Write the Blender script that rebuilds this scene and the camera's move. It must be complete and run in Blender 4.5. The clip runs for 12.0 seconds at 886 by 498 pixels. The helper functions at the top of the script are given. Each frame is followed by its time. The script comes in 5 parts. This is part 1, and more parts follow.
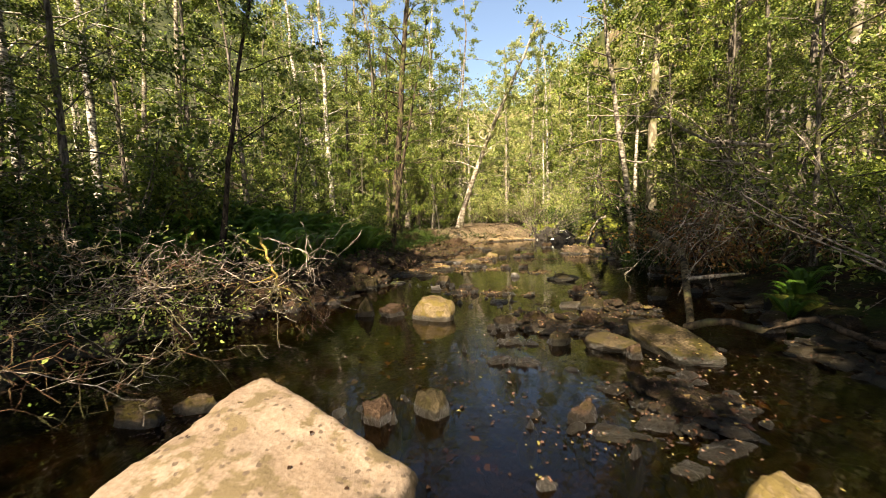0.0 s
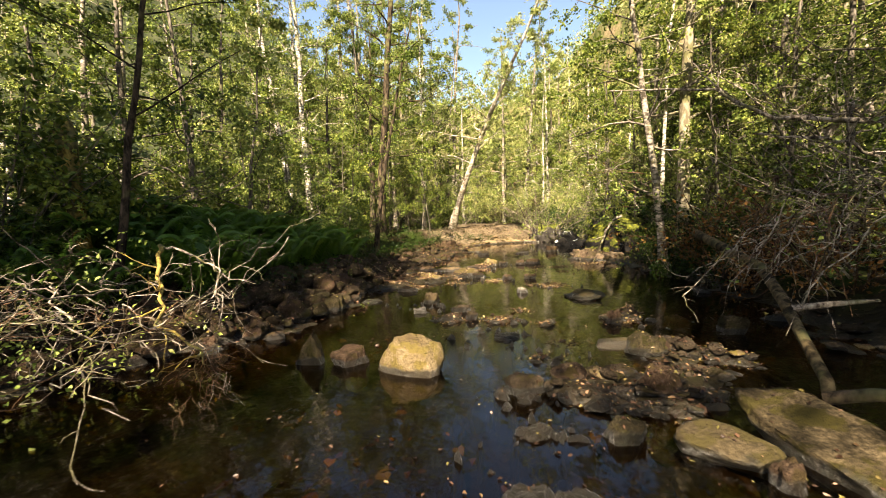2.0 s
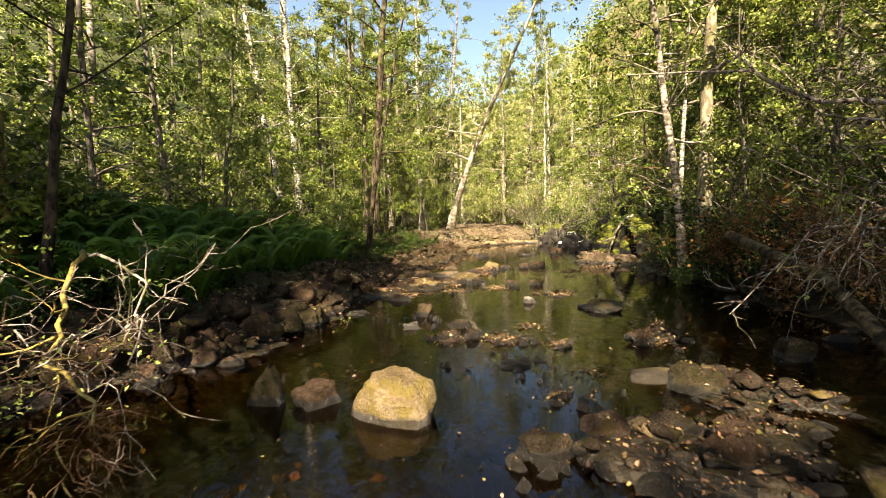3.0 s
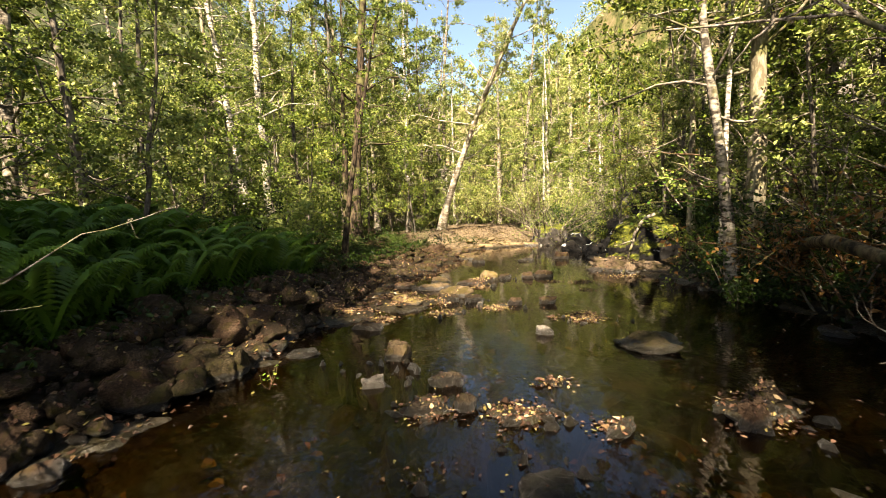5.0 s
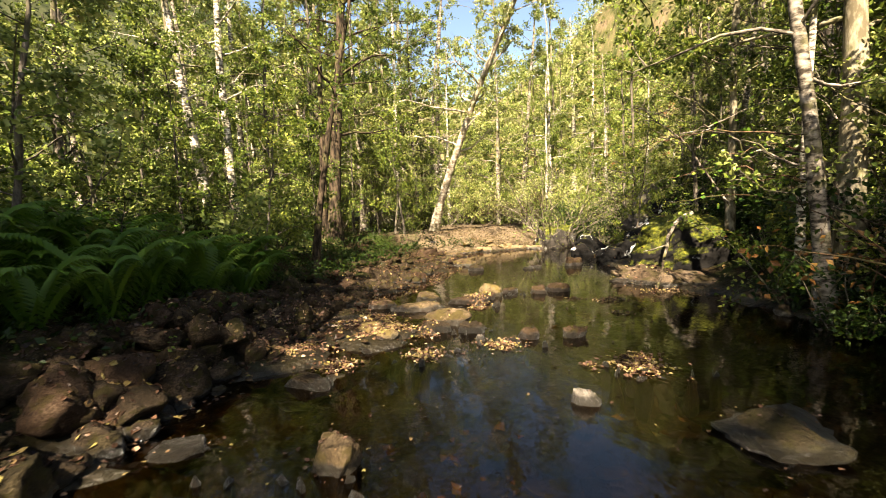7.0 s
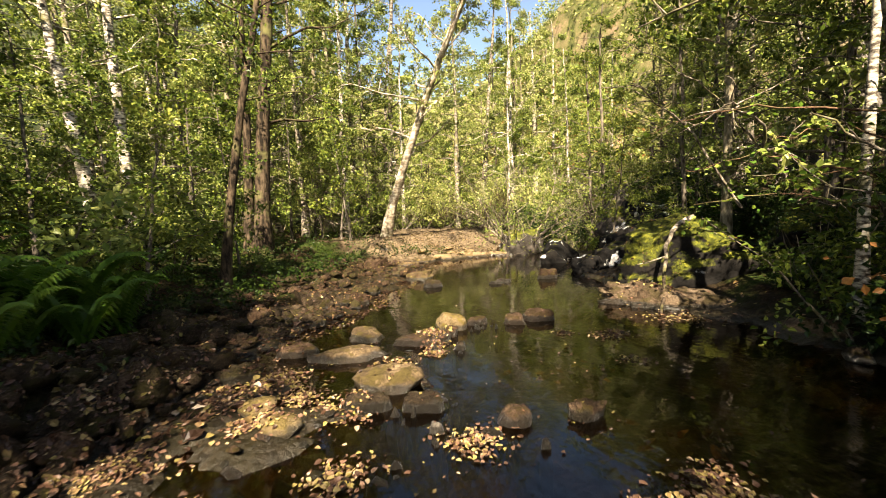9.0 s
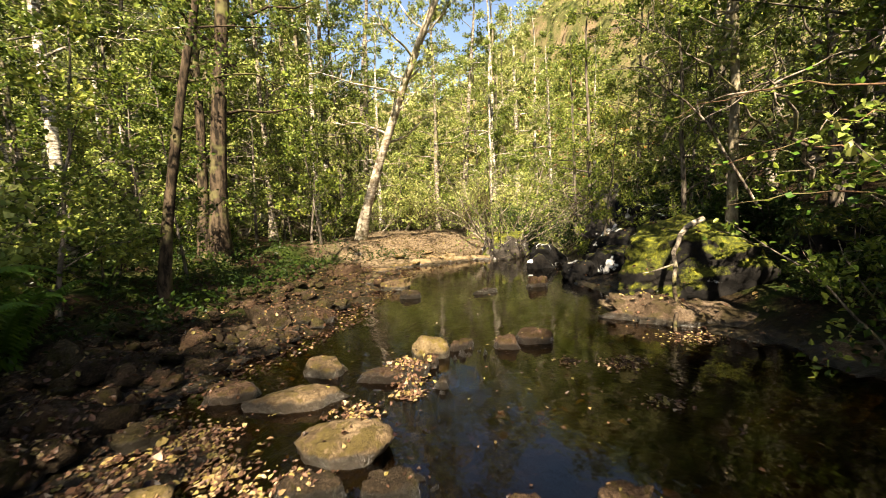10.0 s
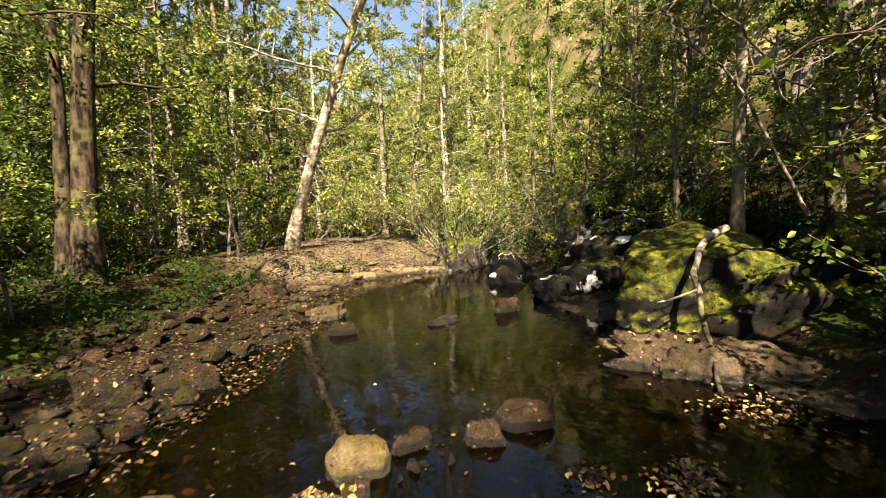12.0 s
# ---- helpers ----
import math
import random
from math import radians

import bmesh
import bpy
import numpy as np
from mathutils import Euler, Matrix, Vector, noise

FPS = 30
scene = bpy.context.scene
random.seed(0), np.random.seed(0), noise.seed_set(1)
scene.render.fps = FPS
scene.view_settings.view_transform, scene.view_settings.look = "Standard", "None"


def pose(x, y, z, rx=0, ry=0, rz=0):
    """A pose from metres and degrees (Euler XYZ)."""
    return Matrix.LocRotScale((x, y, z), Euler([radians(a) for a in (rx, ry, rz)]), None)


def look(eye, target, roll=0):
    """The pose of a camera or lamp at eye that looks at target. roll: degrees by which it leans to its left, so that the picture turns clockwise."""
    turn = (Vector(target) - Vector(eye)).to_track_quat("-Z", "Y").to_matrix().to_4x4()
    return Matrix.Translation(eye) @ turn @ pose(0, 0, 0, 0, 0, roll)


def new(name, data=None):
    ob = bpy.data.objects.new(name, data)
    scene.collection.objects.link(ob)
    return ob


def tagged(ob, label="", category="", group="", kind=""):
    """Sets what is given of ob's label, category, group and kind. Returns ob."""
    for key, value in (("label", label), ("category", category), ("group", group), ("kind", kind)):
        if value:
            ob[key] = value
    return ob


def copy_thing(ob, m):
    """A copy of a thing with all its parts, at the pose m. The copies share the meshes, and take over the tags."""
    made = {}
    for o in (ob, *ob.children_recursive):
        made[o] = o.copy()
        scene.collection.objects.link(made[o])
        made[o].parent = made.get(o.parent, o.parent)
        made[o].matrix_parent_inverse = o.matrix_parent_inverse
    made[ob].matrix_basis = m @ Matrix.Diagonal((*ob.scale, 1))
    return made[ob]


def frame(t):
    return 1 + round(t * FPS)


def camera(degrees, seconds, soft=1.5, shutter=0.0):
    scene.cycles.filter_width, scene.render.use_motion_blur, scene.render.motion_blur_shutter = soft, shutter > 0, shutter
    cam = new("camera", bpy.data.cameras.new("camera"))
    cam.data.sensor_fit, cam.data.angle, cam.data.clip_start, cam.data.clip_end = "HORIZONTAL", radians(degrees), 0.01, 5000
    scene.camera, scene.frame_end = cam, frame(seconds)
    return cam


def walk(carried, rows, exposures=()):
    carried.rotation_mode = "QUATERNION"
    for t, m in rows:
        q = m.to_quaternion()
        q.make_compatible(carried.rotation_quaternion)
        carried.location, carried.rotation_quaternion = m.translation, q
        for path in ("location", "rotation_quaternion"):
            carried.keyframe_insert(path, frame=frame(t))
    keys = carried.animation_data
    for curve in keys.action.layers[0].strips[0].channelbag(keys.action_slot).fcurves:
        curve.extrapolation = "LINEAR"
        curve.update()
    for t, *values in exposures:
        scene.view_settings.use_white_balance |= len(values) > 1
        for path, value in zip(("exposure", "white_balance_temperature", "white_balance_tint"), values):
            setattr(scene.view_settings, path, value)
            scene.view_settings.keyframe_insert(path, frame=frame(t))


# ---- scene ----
cam = camera(92.4, 12.0, soft=0.9, shutter=0.35)
METRES, EYE, TILT, LEAN, TURN = 11.905, 1.5, 0.0, 0.0, 0.0
ROWS = [
    (0.0, 0.0, 0.0, 0.0, -0.17, -4.75, 1.99),
    (0.5, 0.0027, 0.046, -0.0007, -0.46, -4.74, 2.03),
    (1.0, 0.0052, 0.0937, -0.0015, -0.82, -4.74, 2.08),
    (1.5, 0.0075, 0.1407, -0.0023, -1.04, -4.75, 2.06),
    (2.0, 0.01, 0.1851, -0.0029, -1.03, -4.75, 2.06),
    (2.5, 0.0123, 0.2273, -0.0036, -1.06, -4.77, 2.07),
    (3.0, 0.0154, 0.2684, -0.0043, -1.22, -4.78, 2.04),
    (5.0, 0.0299, 0.4324, -0.0072, -2.16, -4.78, 2.18),
    (5.5, 0.0331, 0.4717, -0.0075, -2.28, -4.76, 2.17),
    (6.0, 0.037, 0.5119, -0.0081, -2.41, -4.77, 2.16),
    (6.5, 0.0422, 0.5541, -0.0094, -2.5, -4.74, 2.15),
    (7.0, 0.0466, 0.5967, -0.0109, -2.67, -4.76, 2.14),
    (9.0, 0.0706, 0.7572, -0.0073, -8.24, -4.77, 2.23),
    (9.5, 0.0778, 0.7974, -0.0068, -9.66, -4.75, 2.24),
    (10.0, 0.085, 0.8383, -0.0064, -10.95, -4.74, 2.27),
    (10.5, 0.0926, 0.8783, -0.0055, -12.64, -4.71, 2.25),
    (11.0, 0.1006, 0.9151, -0.0043, -14.32, -4.71, 2.25),
    (11.5, 0.1107, 0.9522, -0.0035, -15.96, -4.67, 2.27),
    (12.0, 0.1229, 0.9898, -0.0019, -17.58, -4.65, 2.28),
]
walk(cam, [(t, pose(0, 0, EYE, TILT, LEAN, TURN) @ pose(METRES * x, METRES * y, METRES * z, 90 + pitch, roll, yaw)) for t, x, y, z, yaw, pitch, roll in ROWS],
     [(0.0, 2.44, 7300.0, 12.0), (3.0, 2.76, 7300.0, 12.0), (7.0, 2.76, 7300.0, 12.0), (12.0, 2.42, 7300.0, 12.0)])

# ---- light ----
WATER = -0.08
SUN_AZ, SUN_EL = radians(193), radians(45)  # compass bearing of the sun (0 = +y, clockwise) and its height
world = bpy.data.worlds.new("sky")
scene.world = world
world.use_nodes = True
wn = world.node_tree.nodes
sky = wn.new("ShaderNodeTexSky")
sky.sky_type, sky.sun_disc = "NISHITA", False
sky.sun_elevation, sky.sun_rotation = SUN_EL, SUN_AZ
world.node_tree.links.new(sky.outputs[0], wn["Background"].inputs[0])
wn["Background"].inputs[1].default_value = 0.05
sun = new("sun", bpy.data.lights.new("sun", "SUN"))
sun.data.energy, sun.data.angle, sun.data.color = 5.0, radians(0.6), (1.0, 0.905, 0.745)
to_sun = Vector((math.sin(SUN_AZ) * math.cos(SUN_EL), math.cos(SUN_AZ) * math.cos(SUN_EL), math.sin(SUN_EL)))
sun.matrix_world = look(to_sun * 50, (0, 0, 0))


# ---- materials ----
class Nodes:
    """A short way to wire a material."""

    def __init__(self, name):
        self.mat = bpy.data.materials.new(name)
        self.mat.use_nodes = True
        self.tree = self.mat.node_tree
        self.bsdf = self.tree.nodes["Principled BSDF"]
        self.out = self.tree.nodes["Material Output"]

    def add(self, kind, links=(), **values):
        node = self.tree.nodes.new(kind)
        for key, value in values.items():
            setattr(node, key, value)
        for slot, source in links:
            self.put(node, slot, source)
        return node

    def put(self, node, slot, source):
        target = node.inputs[slot]
        if isinstance(source, bpy.types.NodeSocket):
            self.tree.links.new(source, target)
        else:
            target.default_value = source

    def noise(self, scale, detail=4.0, rough=0.6, world_space=True):
        where = self.add("ShaderNodeNewGeometry").outputs["Position"] if world_space else self.add("ShaderNodeTexCoord").outputs["Object"]
        return self.add("ShaderNodeTexNoise", [("Vector", where), ("Scale", scale), ("Detail", detail), ("Roughness", rough)])

    def ramp(self, fac, *stops):
        node = self.add("ShaderNodeValToRGB", [(0, fac)])
        while len(node.color_ramp.elements) < len(stops):
            node.color_ramp.elements.new(0.5)
        for el, (at, col) in zip(node.color_ramp.elements, stops):
            el.position, el.color = at, (*col, 1) if len(col) == 3 else col
        return node.outputs[0]

    def mix(self, fac, a, b):
        node = self.add("ShaderNodeMix", data_type="RGBA")
        self.put(node, 0, fac), self.put(node, 6, a if isinstance(a, bpy.types.NodeSocket) else (*a, 1)), self.put(node, 7, b if isinstance(b, bpy.types.NodeSocket) else (*b, 1))
        return node.outputs[2]

    def calc(self, op, a, b):
        return self.add("ShaderNodeMath", [(0, a), (1, b)], operation=op).outputs[0]

    def span(self, value, lo, hi):
        return self.add("ShaderNodeMapRange", [(0, value), (1, lo), (2, hi)]).outputs[0]

    def bump(self, height, strength, distance):
        self.put(self.bsdf, "Normal", self.add("ShaderNodeBump", [("Height", height), ("Strength", strength), ("Distance", distance)]).outputs[0])


def leaf_material(name, stops, translucent=0.3, single=False, leafwise=0.58):
    """Leaves that differ one by one, whether joined or each an object of its own."""
    n = Nodes(name)
    pick = n.add("ShaderNodeObjectInfo").outputs["Random"] if single else n.add("ShaderNodeNewGeometry").outputs["Random Per Island"]
    if not single:
        # darker clumps mix leaf variety with painted shade in the crown's gaps
        clump = n.span(n.noise(0.55, 4, 0.62).outputs[0], 0.36, 0.66)
        kin = n.add("ShaderNodeObjectInfo").outputs["Random"]
        pick = n.calc("ADD", n.calc("MULTIPLY", pick, leafwise), n.calc("ADD", n.calc("MULTIPLY", clump, (1 - leafwise) * 0.5), n.calc("MULTIPLY", kin, (1 - leafwise) * 0.5)))
    col = n.ramp(pick, *stops)
    n.put(n.bsdf, "Base Color", col), n.put(n.bsdf, "Roughness", 0.4), n.put(n.bsdf, "Specular IOR Level", 0.15)
    thin = n.add("ShaderNodeBsdfTranslucent", [("Color", col)])
    both = n.add("ShaderNodeMixShader", [(0, translucent), (1, n.bsdf.outputs[0]), (2, thin.outputs[0])])
    n.tree.links.new(both.outputs[0], n.out.inputs[0])
    return n.mat


LEAF_GREEN = leaf_material("alder_leaf", [(0.0, (0.012, 0.024, 0.004)), (0.35, (0.04, 0.065, 0.009)), (0.68, (0.14, 0.175, 0.026)), (1.0, (0.29, 0.28, 0.06))])
LEAF_BIRCH = leaf_material("birch_leaf", [(0.0, (0.018, 0.033, 0.005)), (0.35, (0.078, 0.11, 0.02)), (0.68, (0.23, 0.265, 0.06)), (1.0, (0.4, 0.36, 0.14))])
LEAF_YELLOW = leaf_material("aspen_leaf", [(0.0, (0.05, 0.07, 0.011)), (0.45, (0.21, 0.24, 0.058)), (1.0, (0.45, 0.41, 0.19))])
LEAF_FAR = leaf_material("far_wood_leaf", [(0.0, (0.021, 0.033, 0.012)), (0.6, (0.054, 0.069, 0.024)), (1.0, (0.102, 0.09, 0.036))])
LEAF_FRESH = leaf_material("fresh_broad_leaf", [(0.0, (0.036, 0.084, 0.012)), (0.5, (0.102, 0.18, 0.021)), (1.0, (0.204, 0.24, 0.036))], 0.35, True)
LEAF_HEAP = leaf_material("heaped_autumn_leaf", [(0.0, (0.022, 0.011, 0.007)), (0.35, (0.08, 0.043, 0.026)), (0.6, (0.16, 0.09, 0.058)), (0.78, (0.2, 0.16, 0.045)), (0.88, (0.26, 0.19, 0.085)), (1.0, (0.36, 0.25, 0.18))], 0.15, False, 0.9)
# low plants' green, taken very dark so that it carries the banks' shade
LEAF_SHADED = leaf_material("shade_toned_undergrowth_leaf", [(0.0, (0.006, 0.014, 0.003)), (0.6, (0.018, 0.036, 0.005)), (1.0, (0.06, 0.085, 0.01))], 0.3)
LEAF_RUST = leaf_material("withered_leaf", [(0.0, (0.072, 0.03, 0.009)), (0.5, (0.144, 0.066, 0.018)), (1.0, (0.216, 0.132, 0.036))], 0.3)
LEAF_FALLEN = leaf_material("fallen_leaf", [(0.0, (0.011, 0.006, 0.004)), (0.45, (0.036, 0.019, 0.011)), (0.7, (0.085, 0.044, 0.026)), (0.84, (0.13, 0.11, 0.03)), (0.93, (0.2, 0.11, 0.065)), (1.0, (0.38, 0.32, 0.24))], 0.1, False, 0.9)
FERN = leaf_material("fern_frond", [(0.0, (0.016, 0.042, 0.005)), (0.45, (0.07, 0.135, 0.014)), (1.0, (0.25, 0.32, 0.04))], 0.4)


def bark_material(name, dark, light, scale, patch, bump=0.5):
    n = Nodes(name)
    where = n.add("ShaderNodeTexCoord").outputs["Object"]
    flat = n.add("ShaderNodeMapping", [("Vector", where), ("Scale", (1, 1, patch))]).outputs[0]
    grain = n.add("ShaderNodeTexNoise", [("Vector", flat), ("Scale", scale), ("Detail", 6.0), ("Roughness", 0.65)]).outputs[0]
    blot = n.noise(2.2, 3, 0.6, False).outputs[0]
    col = n.mix(n.span(grain, 0.42, 0.62), dark, light)
    col = n.mix(n.span(blot, 0.52, 0.68), col, (0.096, 0.09, 0.036))
    n.put(n.bsdf, "Base Color", col), n.put(n.bsdf, "Roughness", 0.9), n.put(n.bsdf, "Specular IOR Level", 0.08)
    n.bump(grain, bump, 0.02)
    return n.mat


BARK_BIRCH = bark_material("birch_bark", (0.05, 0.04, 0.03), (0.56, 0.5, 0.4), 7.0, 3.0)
# birch bark with fewer dark patches, brightened to paint in sunlight
BARK_SUNLIT = bark_material("sun_brightened_birch_bark", (0.2, 0.15, 0.1), (0.66, 0.59, 0.46), 5.0, 2.0)
BARK_PATCH = bark_material("grey_birch_bark", (0.035, 0.028, 0.02), (0.3, 0.255, 0.2), 6.0, 2.2)
BARK_GREY = bark_material("alder_bark", (0.033, 0.027, 0.021), (0.156, 0.132, 0.102), 16.0, 0.25, 0.9)
BARK_ASPEN = bark_material("aspen_bark", (0.096, 0.078, 0.048), (0.264, 0.228, 0.156), 12.0, 0.4, 0.7)
BARK_ROUGH = bark_material("furrowed_brown_bark", (0.01, 0.0075, 0.005), (0.07, 0.05, 0.032), 13.0, 0.3, 1.0)
BARK_DARK = bark_material("dark_crooked_bark", (0.0072, 0.0054, 0.0036), (0.051, 0.0372, 0.0252), 13.0, 0.4, 0.9)
BARK_MOSSY = bark_material("mossy_bark", (0.045, 0.035, 0.012), (0.27, 0.19, 0.045), 9.0, 0.6, 0.9)
BARK_LOG = bark_material("grey_brown_mossy_log", (0.012, 0.009, 0.005), (0.105, 0.076, 0.038), 9.0, 0.6, 0.9)
DEADWOOD = bark_material("bleached_dead_wood", (0.03, 0.022, 0.016), (0.3, 0.25, 0.195), 14.0, 0.3, 0.6)
DEADTWIG = bark_material("brown_dead_twig", (0.022, 0.012, 0.007), (0.13, 0.075, 0.042), 14.0, 0.3, 0.6)


def stone_material(name, dark, mid, light, algae, algae_from, spots=0.0, scale=3.0, dirt=0.75, relief=1.0):
    """Stone with grain, stains, patches of algae and a wet, glossy foot at the water's edge."""
    n = Nodes(name)
    big = n.noise(scale, 5, 0.6).outputs[0]
    fine = n.noise(scale * 14, 5, 0.7).outputs[0]
    col = n.ramp(n.calc("ADD", n.calc("MULTIPLY", big, 0.5), n.calc("MULTIPLY", fine, 0.5)), (0.38, dark), (0.5, mid), (0.62, light))
    col = n.mix(n.span(n.noise(scale * 1.7, 4, 0.65).outputs[0], algae_from, algae_from + 0.06), col, algae)
    grime = n.calc("MULTIPLY", n.span(n.noise(scale * 5.5, 6, 0.78).outputs[0], 0.5, 0.66), dirt)
    col = n.mix(grime, col, tuple(c * 0.55 for c in dark))
    if spots:
        dots = n.add("ShaderNodeTexVoronoi", [("Vector", n.add("ShaderNodeNewGeometry").outputs["Position"]), ("Scale", 12.0), ("Randomness", 1.0)])
        near = n.calc("LESS_THAN", n.calc("ADD", dots.outputs["Distance"], n.calc("MULTIPLY", fine, 0.5)), spots + 0.13)
        col = n.mix(n.calc("MULTIPLY", near, n.span(big, 0.42, 0.5)), col, (0.018, 0.012, 0.0072))
    rand = n.add("ShaderNodeObjectInfo").outputs["Random"]
    col = n.mix(n.calc("MULTIPLY", rand, 0.45), col, mid)
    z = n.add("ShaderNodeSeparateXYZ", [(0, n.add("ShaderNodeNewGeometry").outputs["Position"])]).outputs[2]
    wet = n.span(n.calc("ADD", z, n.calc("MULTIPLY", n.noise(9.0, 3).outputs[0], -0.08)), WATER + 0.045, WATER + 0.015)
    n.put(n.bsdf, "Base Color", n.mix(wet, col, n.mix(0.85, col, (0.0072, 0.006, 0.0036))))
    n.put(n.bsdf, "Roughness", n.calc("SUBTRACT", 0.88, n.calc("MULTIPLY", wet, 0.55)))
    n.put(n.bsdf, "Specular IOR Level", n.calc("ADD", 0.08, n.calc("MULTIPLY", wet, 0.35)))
    n.bump(n.calc("ADD", fine, n.calc("MULTIPLY", n.noise(scale * 4, 6, 0.7).outputs[0], 1.6)), relief, 0.035)
    return n.mat


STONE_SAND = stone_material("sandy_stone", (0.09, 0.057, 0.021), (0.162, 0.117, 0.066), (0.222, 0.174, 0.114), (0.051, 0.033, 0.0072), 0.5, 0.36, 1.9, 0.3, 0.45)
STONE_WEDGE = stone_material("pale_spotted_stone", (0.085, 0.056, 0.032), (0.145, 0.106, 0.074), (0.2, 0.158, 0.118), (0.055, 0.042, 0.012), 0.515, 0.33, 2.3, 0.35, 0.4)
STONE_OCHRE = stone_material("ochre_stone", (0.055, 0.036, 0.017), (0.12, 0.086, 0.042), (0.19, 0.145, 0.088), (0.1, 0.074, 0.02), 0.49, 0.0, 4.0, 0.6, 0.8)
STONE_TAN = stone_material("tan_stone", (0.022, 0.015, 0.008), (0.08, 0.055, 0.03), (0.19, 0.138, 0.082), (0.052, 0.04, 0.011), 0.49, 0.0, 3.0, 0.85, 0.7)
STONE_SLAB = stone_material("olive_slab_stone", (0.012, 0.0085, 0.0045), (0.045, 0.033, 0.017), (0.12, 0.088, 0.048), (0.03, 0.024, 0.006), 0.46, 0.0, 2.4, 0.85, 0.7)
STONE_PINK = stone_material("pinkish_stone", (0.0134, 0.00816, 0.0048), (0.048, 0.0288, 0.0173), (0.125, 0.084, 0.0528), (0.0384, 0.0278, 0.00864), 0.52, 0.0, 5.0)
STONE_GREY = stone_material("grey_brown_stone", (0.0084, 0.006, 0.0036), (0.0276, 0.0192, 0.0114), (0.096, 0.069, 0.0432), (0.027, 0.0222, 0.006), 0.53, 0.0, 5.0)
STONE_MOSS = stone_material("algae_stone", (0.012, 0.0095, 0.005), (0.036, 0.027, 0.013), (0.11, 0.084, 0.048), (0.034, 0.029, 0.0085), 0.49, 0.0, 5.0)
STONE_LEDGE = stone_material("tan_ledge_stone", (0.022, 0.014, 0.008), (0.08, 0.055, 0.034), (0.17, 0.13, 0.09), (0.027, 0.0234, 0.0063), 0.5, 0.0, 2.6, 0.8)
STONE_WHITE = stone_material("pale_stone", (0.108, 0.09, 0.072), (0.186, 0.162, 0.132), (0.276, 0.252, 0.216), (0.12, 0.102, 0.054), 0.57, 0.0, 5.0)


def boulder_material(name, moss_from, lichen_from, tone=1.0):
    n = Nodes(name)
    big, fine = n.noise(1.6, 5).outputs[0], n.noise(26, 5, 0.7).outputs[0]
    # tone scales the bare rock: low values paint in shade, high ones sunlight
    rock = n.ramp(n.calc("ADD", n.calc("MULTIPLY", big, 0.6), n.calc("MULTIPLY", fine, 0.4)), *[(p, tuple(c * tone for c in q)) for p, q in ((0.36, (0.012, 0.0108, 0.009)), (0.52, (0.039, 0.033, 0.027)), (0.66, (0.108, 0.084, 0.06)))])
    geo = n.add("ShaderNodeNewGeometry")
    up = n.add("ShaderNodeSeparateXYZ", [(0, geo.outputs["Normal"])]).outputs[2]
    cover = n.span(n.calc("ADD", up, n.calc("MULTIPLY", n.noise(3.4, 5, 0.7).outputs[0], 1.5)), moss_from, moss_from + 0.25)
    moss = n.ramp(n.noise(11, 5, 0.7).outputs[0], (0.32, (0.0096, 0.012, 0.0024)), (0.5, (0.051, 0.057, 0.0066)), (0.68, (0.156, 0.15, 0.0156)))
    lichen = n.span(n.calc("ADD", n.noise(1.9, 3, 0.5).outputs[0], n.calc("MULTIPLY", n.calc("SUBTRACT", n.noise(9, 6, 0.75).outputs[0], 0.5), 0.35)), lichen_from, lichen_from + 0.03)
    col = n.mix(cover, n.mix(lichen, rock, (0.42, 0.41, 0.39)), moss)
    n.put(n.bsdf, "Base Color", col), n.put(n.bsdf, "Roughness", 0.9), n.put(n.bsdf, "Specular IOR Level", 0.15)
    n.bump(n.calc("ADD", n.calc("MULTIPLY", fine, 0.6), n.calc("MULTIPLY", n.noise(60, 3).outputs[0], cover)), 0.7, 0.04)
    return n.mat


# one rock in three tones: shade painted into two, sunlight into the last
BOULDER = boulder_material("shade_toned_mossy_rock", 0.95, 0.72, 0.17)
BOULDER_SHADED = boulder_material("shade_toned_lichened_rock", 1.6, 0.625, 0.08)
BOULDER_SUNLIT = boulder_material("sun_toned_mossy_rock", 1.25, 0.66, 1.3)


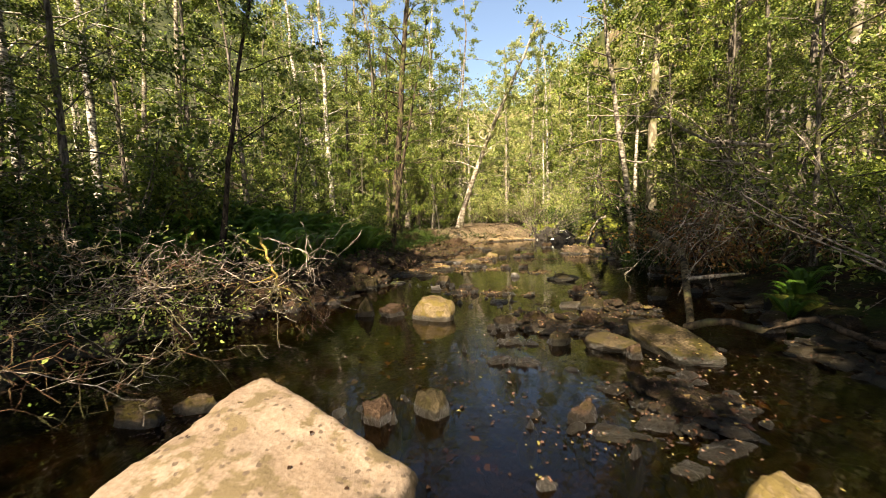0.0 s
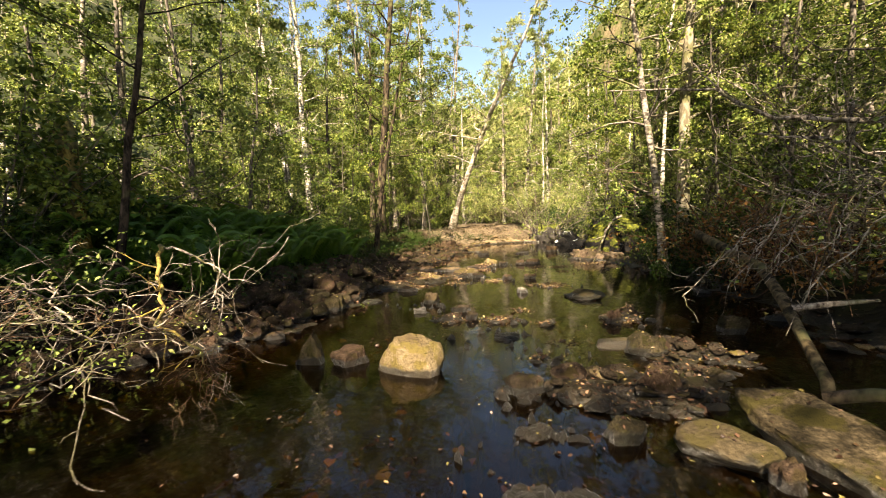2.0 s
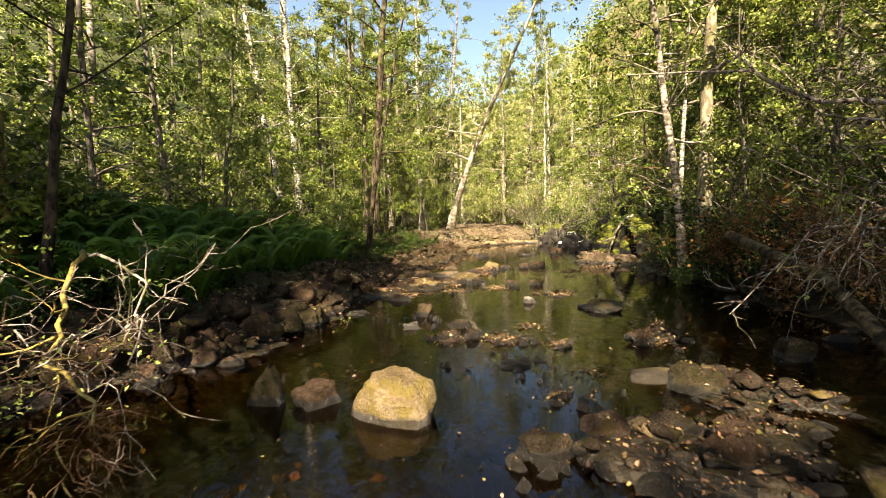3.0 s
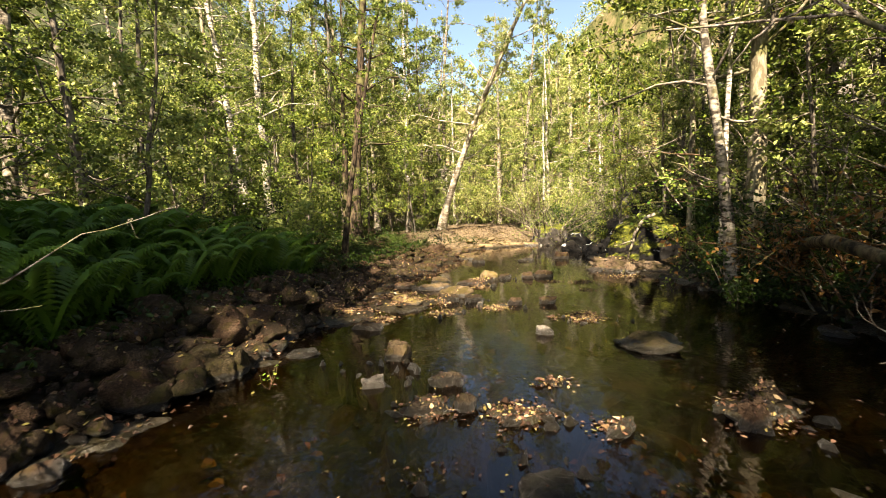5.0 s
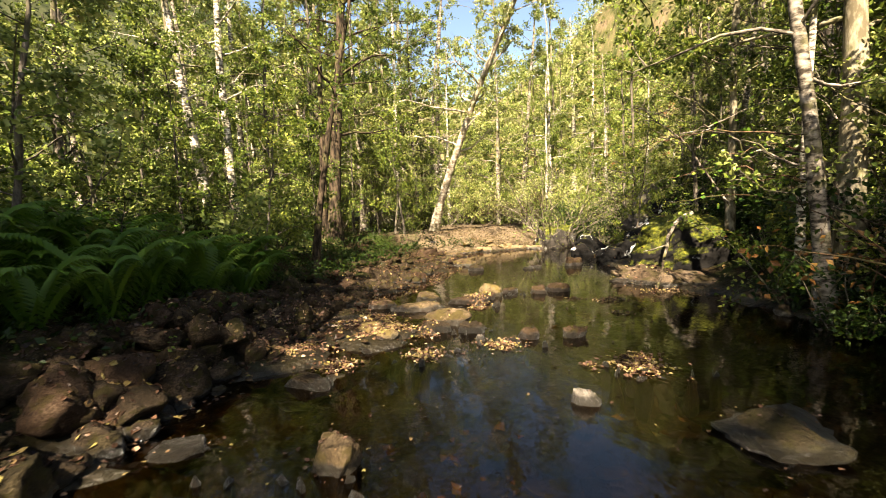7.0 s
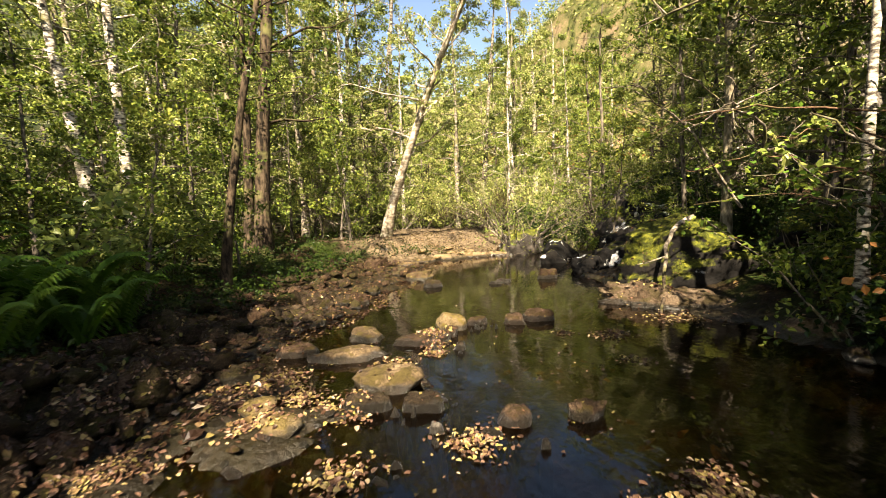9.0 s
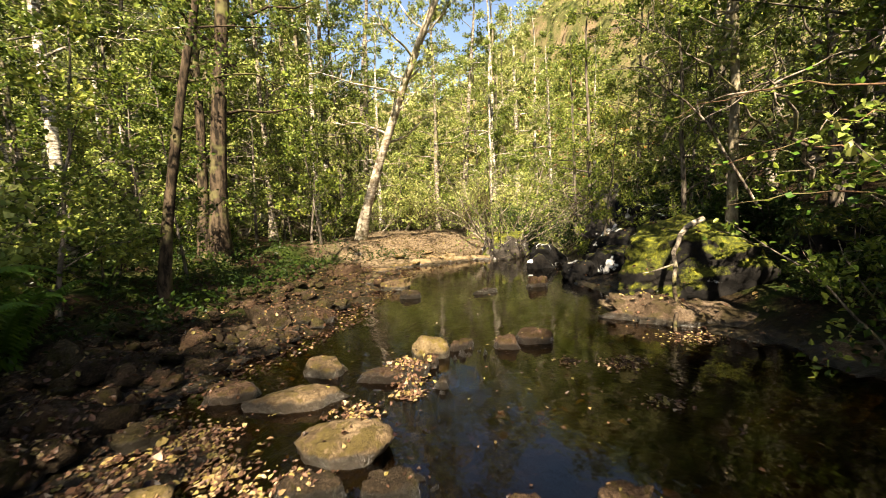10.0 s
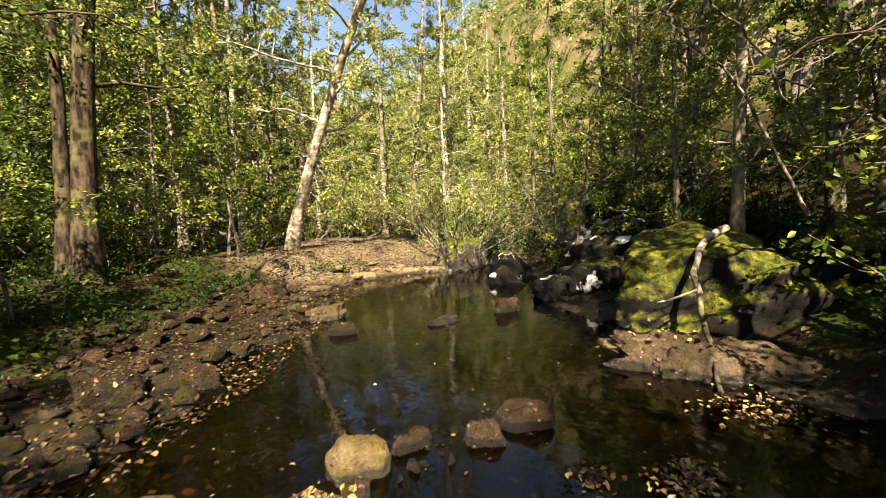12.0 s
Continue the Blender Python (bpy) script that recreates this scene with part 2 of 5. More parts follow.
def ground_material():
    n = Nodes("forest_floor_and_gravel")
    z = n.add("ShaderNodeSeparateXYZ", [(0, n.add("ShaderNodeNewGeometry").outputs["Position"])]).outputs[2]
    grit = n.add("ShaderNodeTexVoronoi", [("Vector", n.add("ShaderNodeNewGeometry").outputs["Position"]), ("Scale", 13.0), ("Randomness", 1.0)])
    pebble = n.ramp(grit.outputs["Color"], (0.0, (0.00351, 0.00273, 0.00195)), (0.5, (0.0109, 0.00819, 0.00507)), (1.0, (0.0331, 0.0242, 0.0156)))
    patch = n.noise(1.1, 5).outputs[0]
    fine = n.noise(22, 5, 0.7).outputs[0]
    bed = n.mix(n.span(patch, 0.35, 0.6), pebble, (0.0133, 0.0105, 0.0039))
    # deep bed fades to one dim tone, painting in the light the pool swallows
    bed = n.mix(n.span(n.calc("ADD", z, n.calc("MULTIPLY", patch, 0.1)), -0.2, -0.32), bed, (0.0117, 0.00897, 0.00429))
    litter = n.ramp(fine, (0.3, (0.0072, 0.0048, 0.003)), (0.5, (0.018, 0.0108, 0.006)), (0.7, (0.06, 0.0348, 0.0168)))
    moss = n.ramp(fine, (0.3, (0.0072, 0.0132, 0.003)), (0.7, (0.033, 0.048, 0.0084)))
    floor = n.mix(n.span(patch, 0.45, 0.6), litter, moss)
    far = n.add("ShaderNodeSeparateXYZ", [(0, n.add("ShaderNodeNewGeometry").outputs["Position"])]).outputs[2]
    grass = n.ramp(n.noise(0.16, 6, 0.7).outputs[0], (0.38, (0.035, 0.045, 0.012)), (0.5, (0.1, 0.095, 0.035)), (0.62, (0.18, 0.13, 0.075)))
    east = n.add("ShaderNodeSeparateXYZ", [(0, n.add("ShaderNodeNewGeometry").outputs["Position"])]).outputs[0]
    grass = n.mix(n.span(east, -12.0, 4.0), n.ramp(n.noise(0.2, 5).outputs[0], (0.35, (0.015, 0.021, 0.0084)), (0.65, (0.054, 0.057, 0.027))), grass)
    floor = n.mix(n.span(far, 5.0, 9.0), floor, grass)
    col = n.mix(n.span(n.calc("ADD", z, n.calc("MULTIPLY", patch, 0.3)), 0.15, 0.42), bed, floor)
    spot = n.add("ShaderNodeVectorMath", [(0, n.add("ShaderNodeNewGeometry").outputs["Position"]), (1, (2.9, 24.3, 0.5))], operation="DISTANCE").outputs["Value"]
    sand = n.ramp(n.noise(14, 6, 0.75).outputs[0], (0.36, (0.035, 0.024, 0.014)), (0.5, (0.1, 0.073, 0.044)), (0.66, (0.19, 0.148, 0.096)))
    col = n.mix(n.calc("MULTIPLY", n.span(n.calc("ADD", spot, n.calc("MULTIPLY", patch, 3.0)), 5.6, 4.2), n.span(z, -0.06, 0.04)), col, sand)
    n.put(n.bsdf, "Base Color", col), n.put(n.bsdf, "Roughness", n.calc("ADD", 0.35, n.calc("MULTIPLY", 0.55, n.span(z, WATER, WATER + 0.3))))
    n.put(n.bsdf, "Specular IOR Level", n.calc("ADD", 0.06, n.calc("MULTIPLY", 0.2, n.span(z, WATER + 0.1, WATER))))
    n.bump(n.calc("ADD", fine, n.calc("MULTIPLY", grit.outputs["Distance"], -0.8)), 0.7, 0.05)
    return n.mat


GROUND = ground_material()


def water_material():
    n = Nodes("brown_stream_water")
    n.tree.nodes.remove(n.bsdf)
    ripple = n.add("ShaderNodeTexNoise", [("Vector", n.add("ShaderNodeMapping", [("Vector", n.add("ShaderNodeNewGeometry").outputs["Position"]), ("Scale", (1.6, 1, 1))]).outputs[0]), ("Scale", 5.0), ("Detail", 3.0)]).outputs[0]
    calm = n.span(n.noise(0.5, 2).outputs[0], 0.4, 0.7)
    bent = n.add("ShaderNodeBump", [("Height", ripple), ("Strength", n.calc("ADD", 0.03, n.calc("MULTIPLY", calm, 0.08))), ("Distance", 0.08)]).outputs[0]
    clear = n.add("ShaderNodeBsdfTransparent", [("Color", (0.3, 0.21, 0.085, 1))])
    shine = n.add("ShaderNodeBsdfGlossy", [("Color", (1, 1, 1, 1)), ("Roughness", 0.02), ("Normal", bent)])
    edge = n.add("ShaderNodeFresnel", [("IOR", 1.33), ("Normal", bent)])
    both = n.add("ShaderNodeMixShader", [(0, edge.outputs[0]), (1, clear.outputs[0]), (2, shine.outputs[0])])
    n.tree.links.new(both.outputs[0], n.out.inputs[0])
    return n.mat


STREAM = water_material()


# ---- mesh tools ----
def mesh_of(name, verts, quads, material, smooth=True):
    """A mesh of quads from two arrays."""
    verts, quads = np.asarray(verts, np.float32), np.asarray(quads, np.int32)
    me = bpy.data.meshes.new(name)
    me.vertices.add(len(verts)), me.loops.add(quads.size), me.polygons.add(len(quads))
    me.vertices.foreach_set("co", verts.ravel()), me.loops.foreach_set("vertex_index", quads.ravel())
    me.polygons.foreach_set("loop_start", np.arange(0, quads.size, 4, dtype=np.int32))
    me.polygons.foreach_set("use_smooth", np.full(len(quads), smooth))
    me.materials.append(material)
    me.update(), me.validate()
    return me


def part(name, me, parent, label=""):
    ob = new(name, me)
    ob.parent = parent
    return tagged(ob, label)


class Tubes:
    """Tapered tubes along polylines, gathered into one mesh."""

    def __init__(self):
        self.v, self.f, self.count = [], [], 0

    def add(self, points, radii, sides):
        p = np.asarray(points, float)
        r = np.asarray(radii, float)
        t = np.gradient(p, axis=0)
        t /= np.linalg.norm(t, axis=1)[:, None] + 1e-9
        ref = np.array([1.0, 0, 0]) if abs(t[0][0]) < 0.7 else np.array([0, 1.0, 0])
        a = np.cross(t, ref)
        a /= np.linalg.norm(a, axis=1)[:, None] + 1e-9
        b = np.cross(t, a)
        w = np.arange(sides) * 2 * np.pi / sides
        ring = p[:, None] + r[:, None, None] * (a[:, None] * np.cos(w)[None, :, None] + b[:, None] * np.sin(w)[None, :, None])
        k, m = len(p), sides
        i, j = np.meshgrid(np.arange(k - 1), np.arange(m), indexing="ij")
        q = np.stack([i * m + j, i * m + (j + 1) % m, (i + 1) * m + (j + 1) % m, (i + 1) * m + j], -1).reshape(-1, 4)
        self.v.append(ring.reshape(-1, 3)), self.f.append(q + self.count)
        self.count += k * m

    def mesh(self, name, material):
        return mesh_of(name, np.concatenate(self.v), np.concatenate(self.f), material)


def leaf_quads(rng, places, size, up=0.4, wide=0.62, fold=0.12, broad=False):
    """Folded leaf blades at places, facing about upwards."""
    n = len(places)
    normal = rng.normal(size=(n, 3)) + (0, 0, up * 1.7)
    normal /= np.linalg.norm(normal, axis=1)[:, None]
    t = np.cross(normal, rng.normal(size=(n, 3)))
    t /= np.linalg.norm(t, axis=1)[:, None] + 1e-9
    b = np.cross(normal, t)
    s = (size * rng.uniform(0.6, 1.25, n))[:, None]
    if broad:
        sag = normal * s * rng.uniform(-0.05, 0.25, n)[:, None]
        low, high, edge = places + t * s * 0.28 + normal * s * fold, places + t * s * 0.66 + normal * s * fold, b * s * wide * 0.5
        v = np.stack([places, low + edge, high + edge * 0.82, places + t * s - sag, high - edge * 0.82, low - edge], 1).reshape(-1, 3)
        k = np.arange(n)[:, None] * 6
        return v, np.concatenate([k + [0, 3, 2, 1], k + [0, 5, 4, 3]])
    mid = places + t * s * 0.48 + normal * s * fold
    v = np.stack([places, mid + b * s * wide * 0.5, places + t * s, mid - b * s * wide * 0.5], 1).reshape(-1, 3)
    return v, np.arange(4 * n).reshape(-1, 4)


def wander(rng, start, way, length, steps, wobble, sag=0.0):
    """A crooked polyline."""
    p, d = [np.array(start, float)], np.array(way, float)
    d /= np.linalg.norm(d)
    for _ in range(steps):
        d = d + rng.normal(size=3) * wobble + (0, 0, -sag)
        d /= np.linalg.norm(d)
        p.append(p[-1] + d * length / steps)
    return np.array(p)


def along(points, s):
    """The place at the share s of a polyline."""
    k = min(s, 0.9999) * (len(points) - 1)
    i = int(k)
    return points[i] + (points[i + 1] - points[i]) * (k - i)


def grow(seed, height, radius, lean=(0, 0), crown=0.25, spread=2.0, limbs=18, leaves=4500, leaf=0.08, twigs=4, sides=4, wobble=0.06, rise=0.5, top=1.0, broad=False):
    """A trunk with limbs and twigs, and leaves about the twigs: two meshes' arrays."""
    rng = np.random.default_rng(seed)
    wood, anchors = Tubes(), []
    s = np.linspace(0, 1, 15)
    drift = np.cumsum(rng.normal(size=(15, 2)) * wobble, axis=0) * s[:, None]
    trunk = np.stack([lean[0] * s ** 1.15 + drift[:, 0], lean[1] * s ** 1.15 + drift[:, 1], height * s - 0.25 * (s == 0)], 1)
    flare = 1 + 0.55 * np.exp(-s * 22)
    knots = 1 + 0.13 * np.sin(s * 61 + seed) * np.sin(s * 23 + seed * 2.3)
    wood.add(trunk, radius * (1 - 0.82 * s * top) * flare * knots, 9)
    for i in range(limbs):
        h = crown + (0.98 - crown) * (i + rng.uniform(0, 1)) / limbs
        az = i * 2.4 + rng.uniform(-0.5, 0.5)
        reach = spread * (1.08 - 0.72 * (h - crown) / (1 - crown)) * rng.uniform(0.6, 1.2)
        way = (math.cos(az), math.sin(az), rng.uniform(0.1, 0.9) * rise * 1.6)
        limb = wander(rng, along(trunk, h), way, reach, 5, 0.18, 0.02)
        r = max(0.01, min(0.045, radius * (1 - 0.8 * h) * 0.36))
        wood.add(limb, np.linspace(r, 0.006, 6), sides)
        for _ in range(twigs):
            q = rng.uniform(0.3, 1)
            twig = wander(rng, along(limb, q), rng.normal(size=3) + np.array(way) * 0.8, reach * rng.uniform(0.25, 0.5), 3, 0.25, 0.04)
            wood.add(twig, np.linspace(max(0.005, r * 0.4), 0.003, 4), 3)
            anchors += [along(twig, u) for u in (0.35, 0.6, 0.8, 1.0)]
    anchors = np.array(anchors) if anchors else np.zeros((1, 3))
    clump = anchors[rng.integers(0, len(anchors), leaves)] + rng.normal(size=(leaves, 3)) * (0.055 + leaf * 0.28, 0.055 + leaf * 0.28, 0.035 + leaf * 0.2)
    return wood, leaf_quads(rng, clump, leaf, broad=broad)


def tree(name, label, category, seed, bark, foliage, group="trees of the wood", **shape):
    root = tagged(new(name), label, category, group)
    wood, (v, f) = grow(seed, **shape)
    part("trunk", wood.mesh("trunk", bark), root)
    if shape.get("leaves", 1):
        part("crown", mesh_of("crown", v, f, foliage, False), root)
    return root


# ---- ground ----
def lattice(x, y, seed):
    h = np.sin(x * 127.1 + y * 311.7 + seed * 74.7) * 43758.5453
    return h - np.floor(h)


def value_noise(x, y, seed=0):
    i, j = np.floor(x), np.floor(y)
    u, v = x - i, y - j
    u, v = u * u * (3 - 2 * u), v * v * (3 - 2 * v)
    return (lattice(i, j, seed) * (1 - u) + lattice(i + 1, j, seed) * u) * (1 - v) + (lattice(i, j + 1, seed) * (1 - u) + lattice(i + 1, j + 1, seed) * u) * v


def ease(a, b, x):
    t = np.clip((x - a) / (b - a), 0, 1)
    return t * t * (3 - 2 * t)


EDGE_Y = [-60, -4, 0, 3, 5, 6.6, 8, 10, 12, 14, 16, 19, 22, 22.8, 25.3, 30, 60]
EDGE_LEFT = [-4.8, -4.8, -4.8, -4.8, -4.6, -3.9, -2.1, -1.6, -1.1, -0.9, 0.2, 1.1, 2.0, 4.2, 7.7, 13, 36]
EDGE_RIGHT = [1.0, 1.6, 3.9, 4.0, 4.3, 4.6, 5.0, 5.3, 5.35, 5.2, 5.2, 5.8, 7.0, 7.6, 10.5, 17, 41]
# low gravel and leaf bars: x, y, radii, height above the bed
BARS = [(2.5, 4.3, 1.3, 2.3, 0.215), (2.9, 7.2, 1.2, 1.5, 0.25), (1.6, 5.6, 0.9, 0.5, 0.23), (1.6, 3.0, 0.8, 1.0, 0.17), (0.2, 12.8, 1.1, 0.7, 0.2), (-0.5, 11.9, 0.7, 1.4, 0.22), (0.9, 14.0, 1.0, 0.4, 0.2),
        (-2.4, 3.3, 0.6, 0.5, 0.25), (0.35, 8.25, 0.4, 0.25, 0.25), (0.95, 8.2, 0.25, 0.2, 0.3), (2.45, 10.7, 0.25, 0.2, 0.32), (0.1, 12.0, 0.6, 0.4, 0.26),
        (0.5, 11.4, 0.3, 0.2, 0.28), (1.36, 11.6, 0.28, 0.2, 0.3), (0.97, 8.1, 0.3, 0.2, 0.26), (1.2, 6.55, 0.3, 0.15, 0.26), (1.42, 14.0, 0.25, 0.2, 0.28), (1.37, 5.7, 0.3, 0.2, 0.28), (1.41, 8.68, 0.2, 0.15, 0.28), (2.65, 8.0, 0.35, 0.25, 0.27), (1.55, 7.9, 0.2, 0.2, 0.26)]


def ground_z(x, y):
    x, y = np.asarray(x, float), np.asarray(y, float)
    bend = (value_noise(x * 0.9, y * 0.9, 3) - 0.5) * 0.7 + (value_noise(x * 2.6, y * 2.6, 4) - 0.5) * 0.25
    left, right = np.interp(y, EDGE_Y, EDGE_LEFT), np.interp(y, EDGE_Y, EDGE_RIGHT)
    out = np.maximum(left - x, x - right) + bend * 0.6
    on_left = left - x > x - right
    bed = WATER - (0.32 + 0.12 * ease(1.5, 3.5, x) * ease(8, 9.5, y)) * ease(0.0, 1.1, -out)
    for bx, by, rx, ry, h in BARS:
        q = ((x - bx) / rx) ** 2 + ((y - by) / ry) ** 2
        bed = bed + h * np.exp(-q * q) * (bed < WATER + 0.02)
    bed = bed + ((value_noise(x * 2.3, y * 2.3, 12) - 0.55) * 0.2 + (value_noise(x * 6, y * 6, 14) - 0.5) * 0.1) * (bed > WATER - 0.22)
    bed = np.minimum(bed, WATER + 0.05)
    flat = np.where(on_left, ease(12.0, 14.5, y) * (1 - ease(24, 30, y)), 0)
    bank = WATER + 0.01 + (0.34 - 0.16 * flat) * ease(0, 1.1 + flat, out) + 0.55 * ease(0.9 + 0.9 * flat, 4.0 + flat, out)
    z = np.where(out > 0, bank, bed)
    axis = x - 0.07 * (y - 20)
    hill = 62 * ease(14, 125, -axis) + 0.09 * np.maximum(-axis - 9, 0) + 30 * ease(8, 60, axis) + 40 * ease(26, 145, axis) + 30 * ease(48, 130, y)
    z = z + hill * np.where(y < -5, 0.25, 1) * ease(0.5, 4, out)
    rough = (value_noise(x * 4.5, y * 4.5, 7) - 0.5) * 0.09 + (value_noise(x * 13, y * 13, 9) - 0.5) * 0.045 + (value_noise(x * 0.3, y * 0.3, 8) - 0.5) * 2.0 * ease(6, 16, out)
    return z + rough


def spread_axis(lo, hi, step, far, growth):
    inner, out_hi, out_lo = list(np.arange(lo, hi, step)), [], []
    d, p = step, hi
    while p < far:
        out_hi.append(p)
        d *= growth
        p += d
    d, p = step, lo - step
    while p > -far:
        out_lo.append(p)
        d *= growth
        p -= d
    return np.array(out_lo[::-1] + inner + out_hi)


gx, gy = spread_axis(-6, 8, 0.11, 700, 1.11), spread_axis(-1, 26, 0.12, 700, 1.11)
xx, yy = np.meshgrid(gx, gy)
zz = ground_z(xx, yy)
nx, ny = len(gx), len(gy)
ii, jj = np.meshgrid(np.arange(ny - 1), np.arange(nx - 1), indexing="ij")
quads = np.stack([ii * nx + jj, ii * nx + jj + 1, (ii + 1) * nx + jj + 1, (ii + 1) * nx + jj], -1).reshape(-1, 4)
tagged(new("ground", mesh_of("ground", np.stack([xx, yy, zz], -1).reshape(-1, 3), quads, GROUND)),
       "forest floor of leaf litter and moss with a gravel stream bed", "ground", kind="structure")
wx, wy = np.meshgrid(np.linspace(-14, 40, 28), np.linspace(-50, 50, 51))
ii, jj = np.meshgrid(np.arange(50), np.arange(27), indexing="ij")
tagged(new("water", mesh_of("water", np.stack([wx, wy, np.full_like(wx, WATER)], -1).reshape(-1, 3), np.stack([ii * 28 + jj, ii * 28 + jj + 1, (ii + 1) * 28 + jj + 1, (ii + 1) * 28 + jj], -1).reshape(-1, 4), STREAM)),
       "shallow brown stream water, nearly still, mirroring trees", "stream", kind="structure")


def gz(x, y):
    return float(ground_z(x, y))


# ---- stones ----
def stone_mesh(name, seed, half, material, level=3, facets=12, rough=0.16, cuts=(), hard=0.97):
    """A rounded, faceted stone about the origin with the half sizes given."""
    rng = random.Random(seed)
    bm = bmesh.new()
    bmesh.ops.create_icosphere(bm, subdivisions=level, radius=1.0)
    planes = [Vector((rng.gauss(0, 1), rng.gauss(0, 1), rng.gauss(0, 0.7))).normalized() for _ in range(facets)]
    planes = [(p, rng.uniform(0.5, 0.84)) for p in planes] + [(Vector(p).normalized(), d) for p, d in cuts]
    off = Vector((seed * 3.7, seed * 1.3, 0))
    for v in bm.verts:
        co = v.co.copy()
        for p, d in planes:
            over = co.dot(p) - d
            if over > 0:
                co -= p * over * hard
        co *= 1 + rough * noise.noise(co * 1.7 + off) + rough * 0.6 * noise.noise(co * 4.0 + off) + rough * 0.34 * noise.noise(co * 9 + off) + rough * 0.16 * noise.noise(co * 21 + off)
        v.co = Vector((co.x * half[0], co.y * half[1], co.z * half[2]))
    for f in bm.faces:
        f.smooth = True
    me = bpy.data.meshes.new(name)
    bm.to_mesh(me)
    bm.free()
    me.materials.append(material)
    return me


def river_stone(x, y, w, h, material, label, seed, deep=0.8, turn=0.0, sink=0.14, facets=12, name="river_stone", tilt=0.0, rough=0.16, cuts=(), level=4, hard=0.97):
    """A stone w wide that stands h out of the water."""
    hz = (h + sink) / 2
    half = (w * 0.6, w * 0.6 * deep, hz * (1.9 if cuts else 1.1))
    ob = new(name, stone_mesh(name, seed, half, material, level, facets, rough, cuts, hard))
    ob.matrix_world = pose(x, y + half[1] * 0.6, WATER + h - hz, tilt, 0, turn)
    return tagged(ob, label, "rock", "stones in the stream")


# the large foreground rock: a wedge whose flat face slopes up to a blunt tip
bm = bmesh.new()
for corner in ((-1.5, 3.28, 0.27), (-1.42, 3.26, 0.29), (-0.24, 2.42, 0.0), (-0.2, 2.2, -0.06), (-1.85, 2.0, 0.12), (-1.7, 1.1, 0.02), (-0.4, 1.3, -0.08),
               (-1.62, 3.3, -0.45), (-0.1, 2.6, -0.45), (-2.1, 2.0, -0.45), (-1.8, 1.0, -0.45), (-0.2, 1.2, -0.45)):
    bm.verts.new(corner)
bmesh.ops.convex_hull(bm, input=bm.verts)
bmesh.ops.triangulate(bm, faces=bm.faces)
for _ in range(5):
    long_edges = [e for e in bm.edges if e.calc_length() > 0.06]
    if long_edges:
        bmesh.ops.subdivide_edges(bm, edges=long_edges, cuts=1)
        bmesh.ops.triangulate(bm, faces=bm.faces)
for _ in range(5):
    bmesh.ops.smooth_vert(bm, verts=bm.verts, factor=0.5, use_axis_x=True, use_axis_y=True, use_axis_z=True)
bm.normal_update()
for v in bm.verts:
    co = v.co
    v.co = co + v.normal * (0.03 * noise.noise(co * 3.1) + 0.016 * noise.noise(co * 8) + 0.006 * noise.noise(co * 21))
for f in bm.faces:
    f.smooth = True
me = bpy.data.meshes.new("wedge_rock")
bm.to_mesh(me)
bm.free()
me.materials.append(STONE_WEDGE)
tagged(new("wedge_rock", me), "large wedge-shaped pale sandy rock with ochre stains, standing in the stream", "rock", "stones in the stream")

